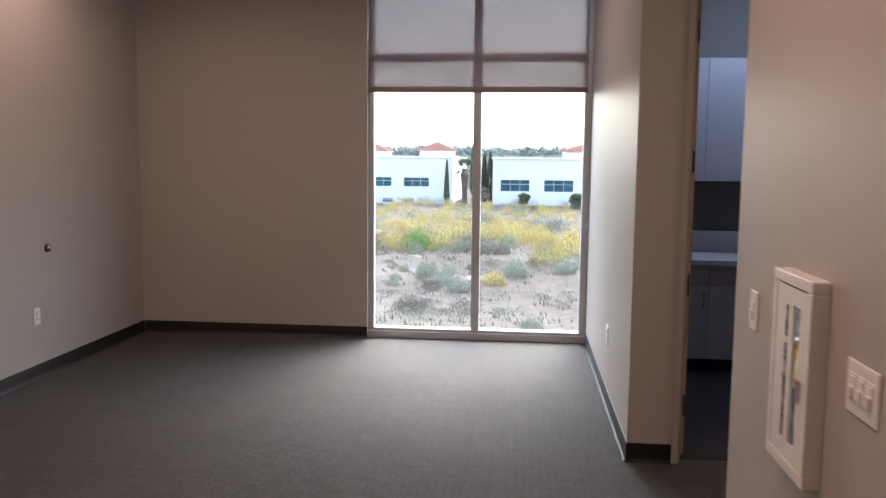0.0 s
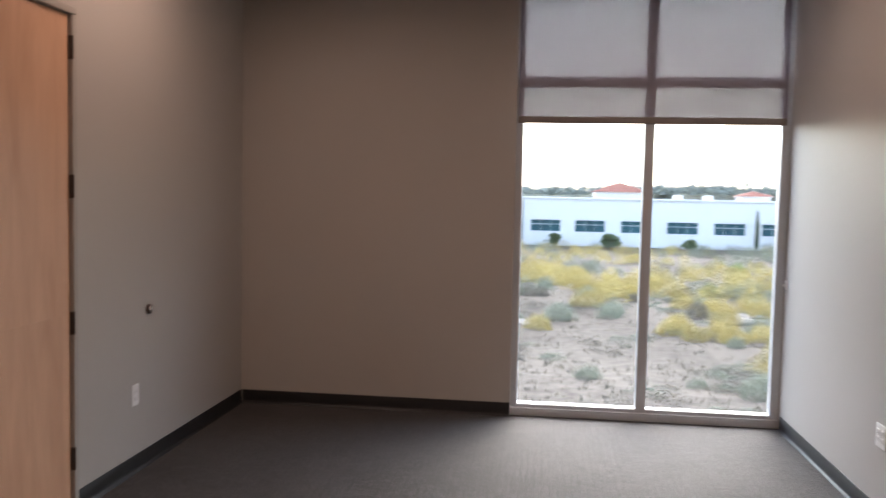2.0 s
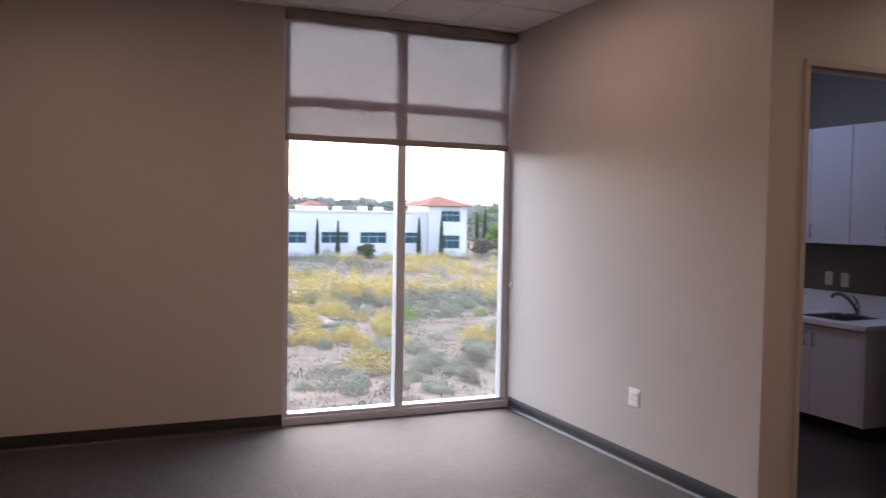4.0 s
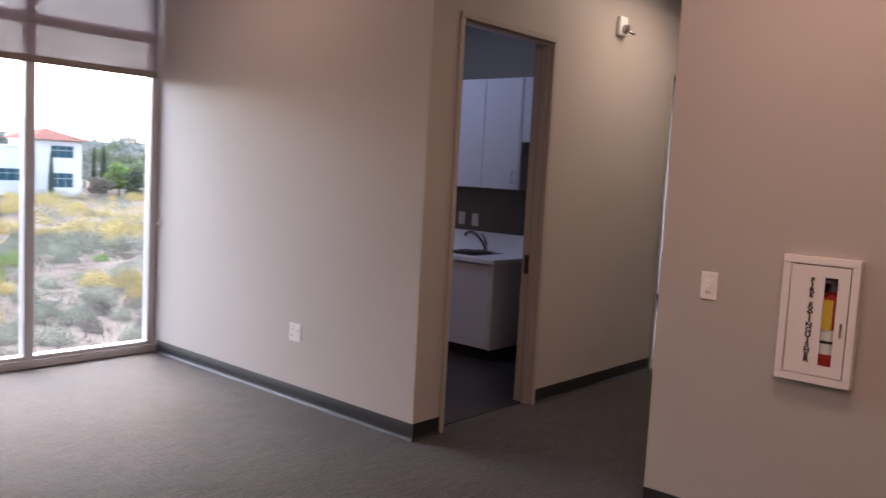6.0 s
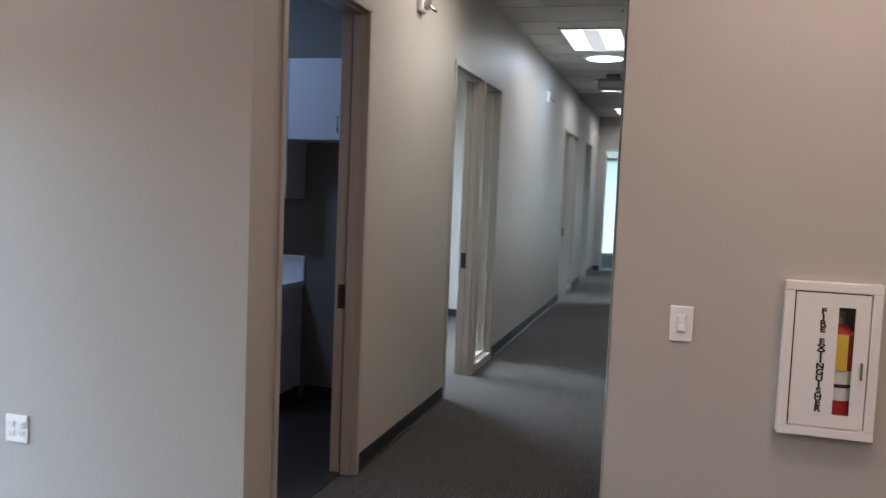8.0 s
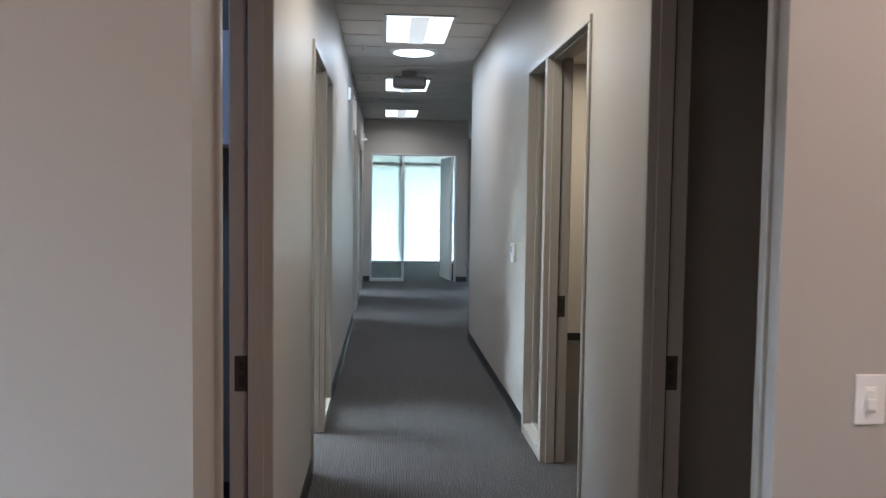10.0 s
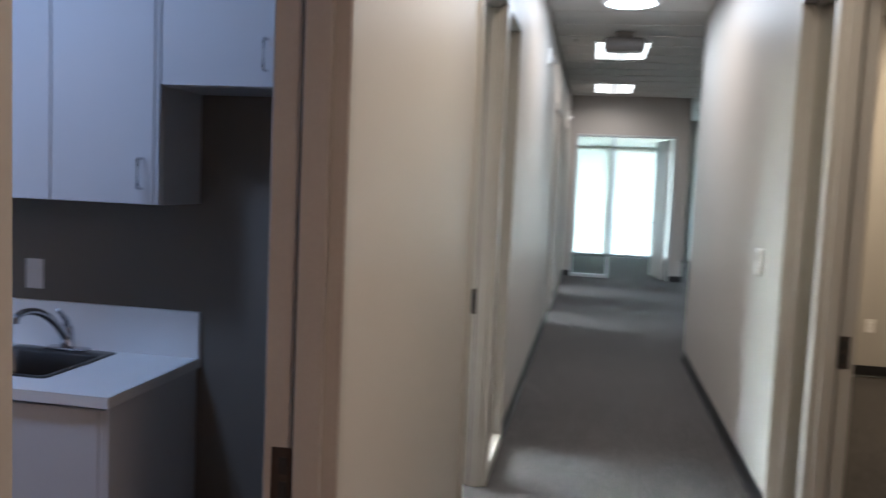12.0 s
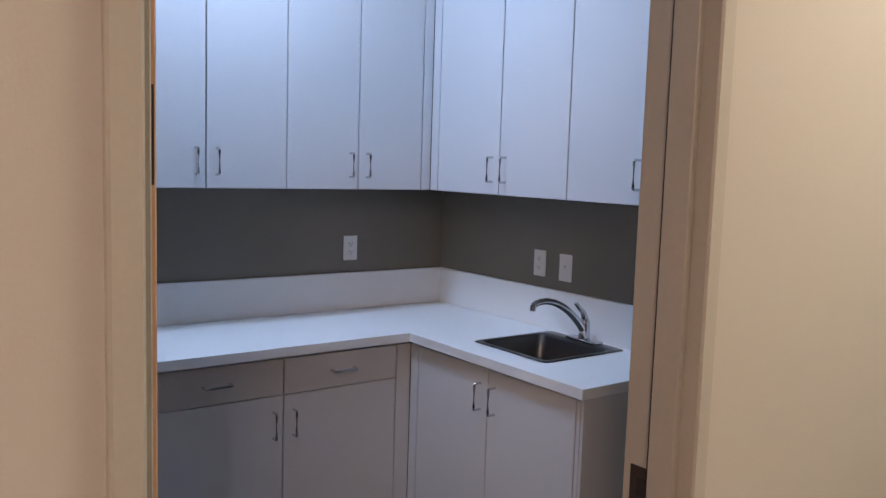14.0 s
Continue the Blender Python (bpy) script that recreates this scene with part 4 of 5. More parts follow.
# bases
CZ, CT = 0.867, 0.036
BF, RF = 5.645, 2.582
zb = CZ - CT
cabinet("base_cabinet", back(0.757, BF), 1.462 - 0.757, KY - BF, 0, zb, [(0, 0.705, 0.675, zb - 0.012, "d"), (0, 0.705, 0.105, 0.675, "r")], "white laminate base cabinet with a drawer", 0.1, "base cabinets")
cabinet("base_cabinet", back(1.462, BF), 1.995 - 1.462, KY - BF, 0, zb, [(0, 0.533, 0.675, zb - 0.012, "d"), (0, 0.533, 0.105, 0.675, "r")], "white laminate base cabinet with a drawer", 0.1, "base cabinets")
cabinet("base_cabinet", back(1.995, BF), RF - 1.995, KY - BF, 0, zb, [(0, 0.515, 0.675, zb - 0.012, "d"), (0, 0.515, 0.105, 0.675, "l"), (0.515, 0.5895, 0.105, zb - 0.012, "f")], "white laminate corner base cabinet with a drawer", 0.1, "base cabinets")
cabinet("base_cabinet", right(RF, BF), BF - 4.645, KX - RF, 0, zb, [(0, 0.06, 0.105, zb - 0.012, "f"), (0.06, 0.52, 0.105, zb - 0.012, "r"), (0.52, 0.978, 0.105, zb - 0.012, "l"), (0.978, 1.0, 0.105, zb - 0.012, "f")], "white laminate sink base cabinet with two doors", 0.1, "base cabinets", 0.69)
# counter with a cut-out for the sink
SK = (2.690, 3.122, 4.935, 5.362)
top = thing("countertop", (2.8, 5.6, zb), "white L-shaped solid-surface countertop with backsplash", "countertop")
bm = B()
cf, ce = 2.557, 4.618
gx = [0.757, cf, SK[0] + 0.012, SK[1] - 0.012, KX]
gy = [ce, SK[2] + 0.012, SK[3] - 0.012, 5.618, KY]
cells = [(i, j) for i in range(4) for j in range(4) if (i > 0 or j == 3) and (i, j) != (2, 1)]
grid = {}
for i, j in cells:
    for a in (i, i + 1):
        for b in (j, j + 1):
            if (a, b) not in grid:
                grid[a, b] = bm.verts.new((gx[a], gy[b], CZ))
flat = [bm.faces.new((grid[i, j], grid[i + 1, j], grid[i + 1, j + 1], grid[i, j + 1])) for i, j in cells]
raised = bmesh.ops.extrude_face_region(bm, geom=flat)["geom"]
bmesh.ops.translate(bm, verts=[v for v in raised if isinstance(v, bmesh.types.BMVert)], vec=(0, 0, zb - CZ))
part("slab", bm, COUNTER, top)
bm = B()
box(bm, 0.757, KX - 0.018, KY - 0.018, KY, CZ, CZ + 0.178, 0.002)
part("backsplash", bm, COUNTER, top)
bm = B()
box(bm, KX - 0.018, KX, ce, KY, CZ, CZ + 0.178, 0.002)
part("backsplash", bm, COUNTER, top)
# sink
sink = thing("sink", ((SK[0] + SK[1]) / 2, (SK[2] + SK[3]) / 2, CZ), "square drop-in stainless steel sink", "sink")
bm = B()
loops = []
for inset, z, r in ((0, 0.001, 0.02), (0.004, 0.005, 0.02), (0.020, 0.005, 0.03), (0.026, -0.004, 0.035), (0.032, -0.13, 0.045), (0.065, -0.155, 0.05), (0.17, -0.158, 0.03)):
    extra = 0.052 if inset >= 0.02 else 0
    x0, x1, y0, y1 = SK[0] + inset, SK[1] - inset - extra, SK[2] + inset, SK[3] - inset
    ring = []
    for cx, cy, a0 in ((x1 - r, y1 - r, 0), (x0 + r, y1 - r, 90), (x0 + r, y0 + r, 180), (x1 - r, y0 + r, 270)):
        for k in range(6):
            a = radians(a0 + 18 * k)
            ring.append(bm.verts.new((cx + r * math.cos(a), cy + r * math.sin(a), CZ + z)))
    loops.append(ring)
for a, b in zip(loops, loops[1:]):
    for k in range(24):
        bm.faces.new((a[k], a[(k + 1) % 24], b[(k + 1) % 24], b[k]))
bm.faces.new(loops[-1])
part("bowl", bm, SINK, sink, "", 50)
bm = B()
cyl(bm, (2.872, 5.148, CZ - 0.157), (2.872, 5.148, CZ - 0.150), 0.042, 0.036, 24)
part("drain", bm, STEEL, sink, "", 40)
fx0, fy = 3.090, 5.130
faucet = thing("faucet", (fx0, fy, CZ + 0.005), "chrome single-lever faucet with a curved spout", "faucet")
bm = B()
box(bm, fx0 - 0.026, fx0 + 0.026, fy - 0.085, fy + 0.085, CZ + 0.005, CZ + 0.017, 0.006, 3)
part("deck_plate", bm, CHROME, faucet, "", 40)
bm = B()
cyl(bm, (fx0, fy, CZ + 0.015), (fx0, fy, CZ + 0.085), 0.025, 0.021, 20)
bmesh.ops.create_uvsphere(bm, u_segments=18, v_segments=10, radius=0.0215, matrix=Matrix.Translation((fx0, fy, CZ + 0.085)))
part("body", bm, CHROME, faucet, "", 50)
bm = B()
sp = [Vector((fx0 - 0.005, fy, CZ + 0.05)), Vector((fx0 - 0.10, fy - 0.002, CZ + 0.165)), Vector((fx0 - 0.215, fy - 0.004, CZ + 0.212)), Vector((fx0 - 0.295, fy - 0.006, CZ + 0.178))]
path = []
for k in range(13):
    u = k / 12
    path.append(sp[0] * (1 - u) ** 3 + sp[1] * 3 * u * (1 - u) ** 2 + sp[2] * 3 * u * u * (1 - u) + sp[3] * u ** 3)
tube(bm, path, [0.016 - 0.004 * k / 12 for k in range(13)], 12)
cyl(bm, sp[3], sp[3] + Vector((-0.004, 0, -0.022)), 0.0125, 0.0115, 14)
part("spout", bm, CHROME, faucet, "", 50)
bm = B()
tube(bm, [(fx0, fy, CZ + 0.095), (fx0 - 0.012, fy - 0.002, CZ + 0.125), (fx0 - 0.042, fy - 0.004, CZ + 0.150), (fx0 - 0.066, fy - 0.005, CZ + 0.170)], [0.016, 0.012, 0.009, 0.007], 10)
part("lever", bm, CHROME, faucet, "", 50)

# ---- outside ----
GZ = -4.5
EARTH = shade("dry_earth", (0.076, 0.067, 0.058), 0.95, 0, 0.6, 2.2, 0.6, 0.12, 0.03)
STUCCO = shade("white_stucco", (0.60, 0.585, 0.565), 0.85, 0, 0.04, 30, 0.1, 0.2)
TEAL = shade("teal_glazing", (0.025, 0.075, 0.09), 0.3, 0, 0.35, 0.8, 0.0, 0.3, 0.15)
TILE = shade("red_clay_tile", (0.115, 0.052, 0.043), 0.9, 0, 0.2, 3, 0.4, 0.6, 0.03)
bm = B()
N = 60
verts = {}
for i in range(N + 1):
    for j in range(N + 1):
        x, y = -120 + 260 * i / N, 8 + 120 * j / N
        z = GZ + 0.35 * noise.noise(Vector((x * 0.06, y * 0.06, 0))) + 0.12 * noise.noise(Vector((x * 0.3, y * 0.3, 3)))
        if i in (0, N) or j in (0, N):
            z = GZ
        verts[i, j] = bm.verts.new((x, y, z))
for i in range(N):
    for j in range(N):
        bm.faces.new((verts[i, j], verts[i + 1, j], verts[i + 1, j + 1], verts[i, j + 1]))
R = 2500
outer = [bm.verts.new(p) for p in ((-R, -R, GZ), (R, -R, GZ), (R, R, GZ), (-R, R, GZ))]
edge = [[verts[i, 0] for i in range(N + 1)], [verts[N, j] for j in range(N + 1)], [verts[i, N] for i in range(N, -1, -1)], [verts[0, j] for j in range(N, -1, -1)]]
for k in range(4):
    bm.faces.new([outer[k], outer[(k + 1) % 4]] + edge[k][::-1])
solid("ground", bm, EARTH, "dry bare earth with scattered scrub", "ground")


def clump(seed, n, rx, rz, leaf, upright=0.6):
    """A bush: many small folded leaf blades over an uneven dome."""
    rnd = random.Random(seed)
    vs, fs = [], []
    for k in range(n):
        a, e = rnd.uniform(0, 2 * math.pi), math.asin(rnd.uniform(0.0, 1.0))
        r = (0.55 + 0.45 * rnd.random()) * (1 + 0.28 * noise.noise(Vector((math.cos(a) * 1.7 + seed, math.sin(a) * 1.7, e * 1.5))))
        c = Vector((rx * r * math.cos(a) * math.cos(e), rx * r * math.sin(a) * math.cos(e), rz * r * math.sin(e)))
        d = (c.normalized() + Vector((rnd.gauss(0, 0.5), rnd.gauss(0, 0.5), upright + rnd.gauss(0, 0.4)))).normalized()
        if rnd.random() < 0.7:
            out = Vector((c.x, c.y, c.z * rx / rz + 0.15 * rx)).normalized()
            d = (Vector((rnd.gauss(0, 0.7), rnd.gauss(0, 0.7), 0.8)) + out * 0.35).normalized()
            s = d.cross(out).normalized()
        else:
            s = d.cross(Vector((rnd.gauss(0, 1), rnd.gauss(0, 1), rnd.gauss(0, 1)))).normalized()
        L, W = leaf * rnd.uniform(0.7, 1.4), leaf * rnd.uniform(0.25, 0.45)
        i = len(vs)
        vs += [c - s * W, c + s * W, c + d * L + s * W * 0.4, c + d * L - s * W * 0.4]
        fs.append((i, i + 1, i + 2, i + 3))
    return vs, fs


def leaf_mesh(name, data, material):
    me = bpy.data.meshes.new(name)
    me.from_pydata([tuple(v) for v in data[0]], [], data[1])
    me.materials.append(material)
    return me


SAGE = leaf_material("sage_leaves", (0.17, 0.178, 0.132), (0.29, 0.30, 0.225))
GOLD = leaf_material("golden_scrub", (0.26, 0.212, 0.09), (0.44, 0.355, 0.14))
STRAW = leaf_material("dry_scrub", (0.115, 0.102, 0.082), (0.195, 0.172, 0.135))
DRYGRASS = leaf_material("dry_grass", (0.10, 0.092, 0.066), (0.17, 0.155, 0.11))
FRESH = leaf_material("fresh_leaves", (0.10, 0.16, 0.045), (0.19, 0.27, 0.08))
DARKLEAF = leaf_material("dark_leaves", (0.038, 0.052, 0.034), (0.075, 0.095, 0.06))
TREELEAF = leaf_material("tree_leaves", (0.09, 0.115, 0.065), (0.18, 0.21, 0.12))
# Distance haze is put into these paler, greyer leaf colours.
FARLEAF = leaf_material("haze_tinted_leaves", (0.18, 0.20, 0.18), (0.31, 0.32, 0.27))
BARK = shade("bark", (0.12, 0.085, 0.06), 0.9, 0, 0.3, 12, 0.6, 2.0)
rnd = random.Random(5)
KINDS = [("sage", SAGE, "grey-green sage bush on dry earth"), ("gold", GOLD, "golden flowering scrub bush on dry earth"), ("straw", STRAW, "dry straw-coloured bush on bare earth"), ("fresh", FRESH, "fresh green bush on dry earth")]
MESHES = {}
for key, mat, lab in KINDS:
    MESHES[key] = [leaf_mesh("foliage", clump(11 * i + len(key), 4200, 0.56, 0.80, 0.027), mat) for i in range(3)]


def ground_z(x, y):
    return GZ + 0.35 * noise.noise(Vector((x * 0.06, y * 0.06, 0))) + 0.12 * noise.noise(Vector((x * 0.3, y * 0.3, 3)))


def choose(x, y):
    """Gold gathers far off and in drifts, sage to the east and near."""
    g = noise.noise(Vector((x * 0.07, y * 0.07, 9))) * 1.3 + min(0.35, (y - 46) * 0.014) - max(0, x - 8) * 0.008 * (y < 55)
    u = rnd.random()
    if u < 0.02:
        return "fresh"
    if g + rnd.gauss(0, 0.25) > 0.17:
        return "gold"
    return "sage" if rnd.random() < 0.68 else "straw"


LABEL = {k: l for k, m, l in KINDS}
spots = []


def shrub(kind, x, y, s):
    spots.append((x, y))
    ob = new("shrub", rnd.choice(MESHES[kind]))
    ob.matrix_world = pose(x, y, ground_z(x, y) - 0.05, 0, 0, rnd.uniform(0, 360)) @ Matrix.Diagonal((s * rnd.uniform(1.0, 1.5), s * rnd.uniform(0.9, 1.3), s * rnd.uniform(0.75, 1.05), 1))
    tagged(ob, LABEL[kind], "shrub", "shrubs on the open ground")


# single bushes that stand clear
for kind, places in (
    ("fresh", ((-7.1, 55.1, 2.0), (9.8, 55.9, 1.2), (16.1, 76.1, 1.3))),
    ("sage", ((0.5, 28.2, 0.8), (5.5, 26.4, 0.9), (4.0, 27.6, 0.7), (9.1, 40.1, 1.2), (2.5, 44.3, 1.1), (-0.2, 43.1, 1.2), (8.4, 26.2, 1.1), (6.1, 27.8, 0.9), (13.2, 32.6, 1.1), (10.6, 29.3, 1.0), (2.8, 45.7, 1.1))),
    ("gold", ((-1.2, 39.6, 1.3), (5.1, 40.0, 1.4), (2.0, 57.1, 1.8), (1.6, 48.8, 1.7), (3.0, 55.7, 1.6), (7.5, 30.7, 1.6), (16.9, 55.6, 1.7))),
    ("straw", ((7.0, 44.4, 1.2),)),
):
    for x, y, size in places:
        shrub(kind, x, y, size)
for k in range(9000):
    if len(spots) >= 285:
        break
    y = 19 + 45 * rnd.random() ** 0.75
    x = rnd.uniform(-0.30 * y - 1, 0.62 * y + 2)
    bare = 0.55 if y < 37 and x < 6 else 0.12 if y < 54 and x < 7 else -0.28
    if noise.noise(Vector((x * 0.15, y * 0.11, 2))) < bare or any((x - a) ** 2 + (y - b) ** 2 < 1.6 for a, b in spots):
        continue
    kind = choose(x, y)
    shrub(kind, x, y, rnd.uniform(0.55, 1.2) * (1.3 if kind == "gold" else 1.0))
for kind, mat, lab in KINDS[:3]:
    vs, fs = [], []
    base = [clump(31 * i + len(kind), 420, 0.80, 0.95, 0.062) for i in range(4)]
    for k in range(820):
        y = rnd.uniform(50, 113)
        x = rnd.uniform(-0.32 * y - 2, 0.66 * y + 3)
        if choose(x, y) != kind:
            continue
        bv, bf = rnd.choice(base)
        s, o, z = rnd.uniform(0.7, 1.5), len(vs), ground_z(x, y)
        ca, sa = math.cos(k), math.sin(k)
        vs += [Vector((x + s * (v.x * ca - v.y * sa), y + s * (v.x * sa + v.y * ca), z + 1.0 * s * v.z)) for v in bv]
        fs += [tuple(q + o for q in f) for f in bf]
    ob = new("far_scrub", leaf_mesh("foliage", (vs, fs), mat))
    tagged(ob, "far " + lab.replace("bush", "scrub"), "scrub", kind="stuff")
# low grey-green and straw cover between the bushes
for kind, mat in (("sage", SAGE), ("straw", STRAW)):
    vs, fs = [], []
    base = [clump(57 * i + 3, 300, 0.42, 0.26, 0.032) for i in range(4)]
    for k in range(600):
        y = 20 + 50 * rnd.random() ** 1.2
        x = rnd.uniform(-0.30 * y - 1, 0.64 * y + 2)
        if noise.noise(Vector((x * 0.16, y * 0.16, 5))) < -0.10 + 0.30 * (x < 5):
            continue
        bv, bf = rnd.choice(base)
        s, o, z = rnd.uniform(0.6, 1.6), len(vs), ground_z(x, y)
        vs += [Vector((x + s * v.x, y + s * v.y, z + 0.8 * s * v.z)) for v in bv]
        fs += [tuple(q + o for q in f) for f in bf]
    tagged(new("low_scrub", leaf_mesh("foliage", (vs, fs), mat)), "low sparse scrub cover on dry earth", "scrub", kind="stuff")
# small pale stones and grass tufts
vs, fs = [], []
for k in range(5000):
    y = 18 + 75 * rnd.random() ** 1.5
    x = rnd.uniform(-0.30 * y - 1, 0.64 * y + 2)
    z = ground_z(x, y)
    for q in range(4):
        i = len(vs)
        a, h, w = rnd.uniform(0, 6.28), rnd.uniform(0.08, 0.24), rnd.uniform(0.01, 0.03)
        dx, dy = math.cos(a), math.sin(a)
        px, py = x + rnd.gauss(0, 0.15), y + rnd.gauss(0, 0.15)
        vs += [Vector((px - dy * w, py + dx * w, z - 0.05)), Vector((px + dy * w, py - dx * w, z - 0.05)), Vector((px + dx * h * 0.6, py + dy * h * 0.6, z + h))]
        fs.append((i, i + 1, i + 2))
tagged(new("dry_grass", leaf_mesh("blades", (vs, fs), DRYGRASS)), "thin dry grass tufts on bare earth", "grass", kind="stuff")
ROCK = shade("pale_rock", (0.135, 0.125, 0.115), 0.9, 0, 0.2, 6, 0.4, 1.0, 0.03)
LEDGES = [(-3.7, 41.2, 0.9), (-2.2, 41.6, 0.6), (9.9, 45.9, 0.8), (9.0, 43.6, 0.9), (-5.6, 44.0, 0.5)]
for k in range(14):
    y = 24 + 30 * rnd.random()
    x, s = rnd.uniform(-0.25 * y, 0.45 * y), rnd.uniform(0.2, 0.55)
    if k < len(LEDGES):
        x, y, s = LEDGES[k]
    bm = B()
    bmesh.ops.create_icosphere(bm, subdivisions=2, radius=1)
    for v in bm.verts:
        v.co *= 1 + 0.3 * noise.noise(v.co * 1.5 + Vector((k, 0, 0)))
        v.co.z *= 0.25
        v.co.x *= rnd.uniform(0.98, 1.02)
    ob = new("stone", finish("stone", bm, ROCK, 40))
    ob.matrix_world = pose(x, y, ground_z(x, y), 0, 0, rnd.uniform(0, 360)) @ Matrix.Diagonal((s * 1.6, s, s, 1))
    tagged(ob, "pale flat stone on the dry earth", "stone", "stones")


def building(name, x0, x1, y0, depth, z1, windows, label, roof=None, z0=GZ, lip=0.35):
    r = thing(name, ((x0 + x1) / 2, y0, z0), label, "building")
    bm = B()
    cuts = sorted(windows)
    rows = {}
    for w in cuts:
        rows.setdefault((w[2], w[3]), []).append(w)
    bands = sorted(rows)
    z = z0
    for b0, b1 in bands:
        box(bm, x0, x1, y0, y0 + 0.4, z, b0)
        x = x0
        for w in sorted(rows[b0, b1]):
            box(bm, x, w[0], y0, y0 + 0.4, b0, b1)
            x = w[1]
        box(bm, x, x1, y0, y0 + 0.4, b0, b1)
        z = b1
    box(bm, x0, x1, y0, y0 + 0.4, z, z1)
    box(bm, x0, x1, y0 + 0.4, y0 + depth, z0, z1)
    part("wall", bm, STUCCO, r)
    bm = B()
    box(bm, x0 - 0.15, x1 + 0.15, y0 - 0.15, y0 + depth + 0.15, z1, z1 + lip, 0.04)
    part("parapet", bm, STUCCO, r)
    for w in cuts:
        bm = B()
        n = 3
        for k in range(n):
            a = w[0] + (w[1] - w[0]) * k / n
            b = w[0] + (w[1] - w[0]) * (k + 1) / n
            h = w[2] + (w[3] - w[2]) * 0.62
            box(bm, a + 0.04, b - 0.04, y0 + 0.2, y0 + 0.24, w[2] + 0.04, h - 0.04)
            box(bm, a + 0.04, b - 0.04, y0 + 0.2, y0 + 0.24, h + 0.04, w[3] - 0.04)
        win = part("window", bm, TEAL, r, "teal reflective window")
        bm = B()
        box(bm, w[0], w[1], y0 + 0.26, y0 + 0.30, w[2], w[3])
        part("frame", bm, ALU, win)
    if roof:
        h, over = roof
        bm = B()
        q = [bm.verts.new(p) for p in ((x0 - over, y0 - over, z1 + lip), (x1 + over, y0 - over, z1 + lip), (x1 + over, y0 + depth + over, z1 + lip), (x0 - over, y0 + depth + over, z1 + lip))]
        m = min(x1 - x0, depth) / 2 + over
        a1 = bm.verts.new(((x0 + x1) / 2 - max(0, (x1 - x0) / 2 + over - m), y0 + depth / 2, z1 + lip + h))
        bm.faces.new((q[0], q[1], a1))
        bm.faces.new((q[1], q[2], a1))
        bm.faces.new((q[2], q[3], a1))
        bm.faces.new((q[3], q[0], a1))
        bm.faces.new(q[::-1])
        part("roof", bm, TILE, r, "red clay tile hip roof")
    return r


W = [(x, x + 4.05, -2.55, -0.93) for x in (-2.89, 3.18, 9.40, 15.58, 21.80, 27.99, 33.80)] + [(39.85, 43.4, -2.55, -0.93)]
building("office_building", -4.0, 44.2, 115, 30, 1.9, W, "long white two-storey office building with teal windows", lip=0.3)
building("office_building", 44.2, 50.4, 114, 9, 3.0, [(46.2, 49.3, 0.75, 2.4), (46.2, 49.3, -3.3, -1.3)], "white corner tower with a red tiled roof", (1.65, 0.9), lip=0.15)
building("office_building", -62, -9.7, 115, 30, 1.95, [(x, x + 3.6, -2.05, -0.77) for x in (-16.6, -21.95, -27.3, -32.6, -38)] + [(x, x + 1.5, -4.3, -3.75) for x in (-16.6, -19.65, -25.0, -31)], "white two-storey office building with teal windows", lip=0.3)
building("office_building", -15.7, -10.7, 126, 6, 3.05, [], "white pavilion with a red tiled roof behind the offices", (1.45, 0.6), lip=0.15)
building("office_building", -26.0, -21.0, 126, 6, 2.9, [], "white pavilion with a red tiled roof behind the offices", (1.3, 0.6), lip=0.15)
building("office_building", 27.0, 30.8, 122, 5, 2.75, [], "far white pavilion with a red tiled roof", (0.8, 0.5), lip=0.12)
building("office_building", 6.3, 13.3, 121, 7, 2.95, [], "far white pavilion with a red tiled roof", (1.5, 0.7), lip=0.15)
for x, y in ((18, 122), (22, 121), (33, 124), (36.5, 122), (39.4, 123)):
    bm = B()
    box(bm, x - 0.6, x + 0.6, y, y + 1.0, 2.2, 2.85, 0.04)
    solid("roof_unit", bm, STUCCO, "small pale plant unit on the roof", "roof unit", kind="thing")


def tree(name, x, y, height, rx, material, label, trunk=0.25, seeds=20, n=2200, leaf=0.30):
    r = thing(name, (x, y, GZ), label, "tree")
    rr = random.Random(int(x * 7 + y))
    bm = B()
    tube(bm, [(x, y, GZ), (x + 0.1, y, GZ + height * 0.3), (x - 0.1, y, GZ + height * 0.6)], [trunk, trunk * 0.7, trunk * 0.35], 8)
    for k in range(4):
        a = k * 1.6
        tube(bm, [(x, y, GZ + height * 0.3), (x + rx * 0.5 * math.cos(a), y + rx * 0.5 * math.sin(a), GZ + height * 0.6)], [trunk * 0.5, trunk * 0.15], 6)
    part("trunk", bm, BARK, r)
    vs, fs = [], []
    for k in range(seeds):
        cv, cf = clump(int(x) + 13 * k, n // seeds, rx * 0.42, height * 0.17, leaf, 0.2)
        a, o = rr.uniform(0, 6.28), len(vs)
        u = rr.uniform(0.12, 0.82)
        q = rx * (0.75 - 0.6 * abs(u - 0.45)) * rr.random() ** 0.5
        c = Vector((x + q * math.cos(a), y + q * math.sin(a), GZ + height * u))
        vs += [v + c for v in cv]
        fs += [tuple(q + o for q in f) for f in cf]
    ob = new("crown", leaf_mesh("crown", ([v - ORIGIN[r] for v in vs], fs), material))
    ob.parent = r
    return r


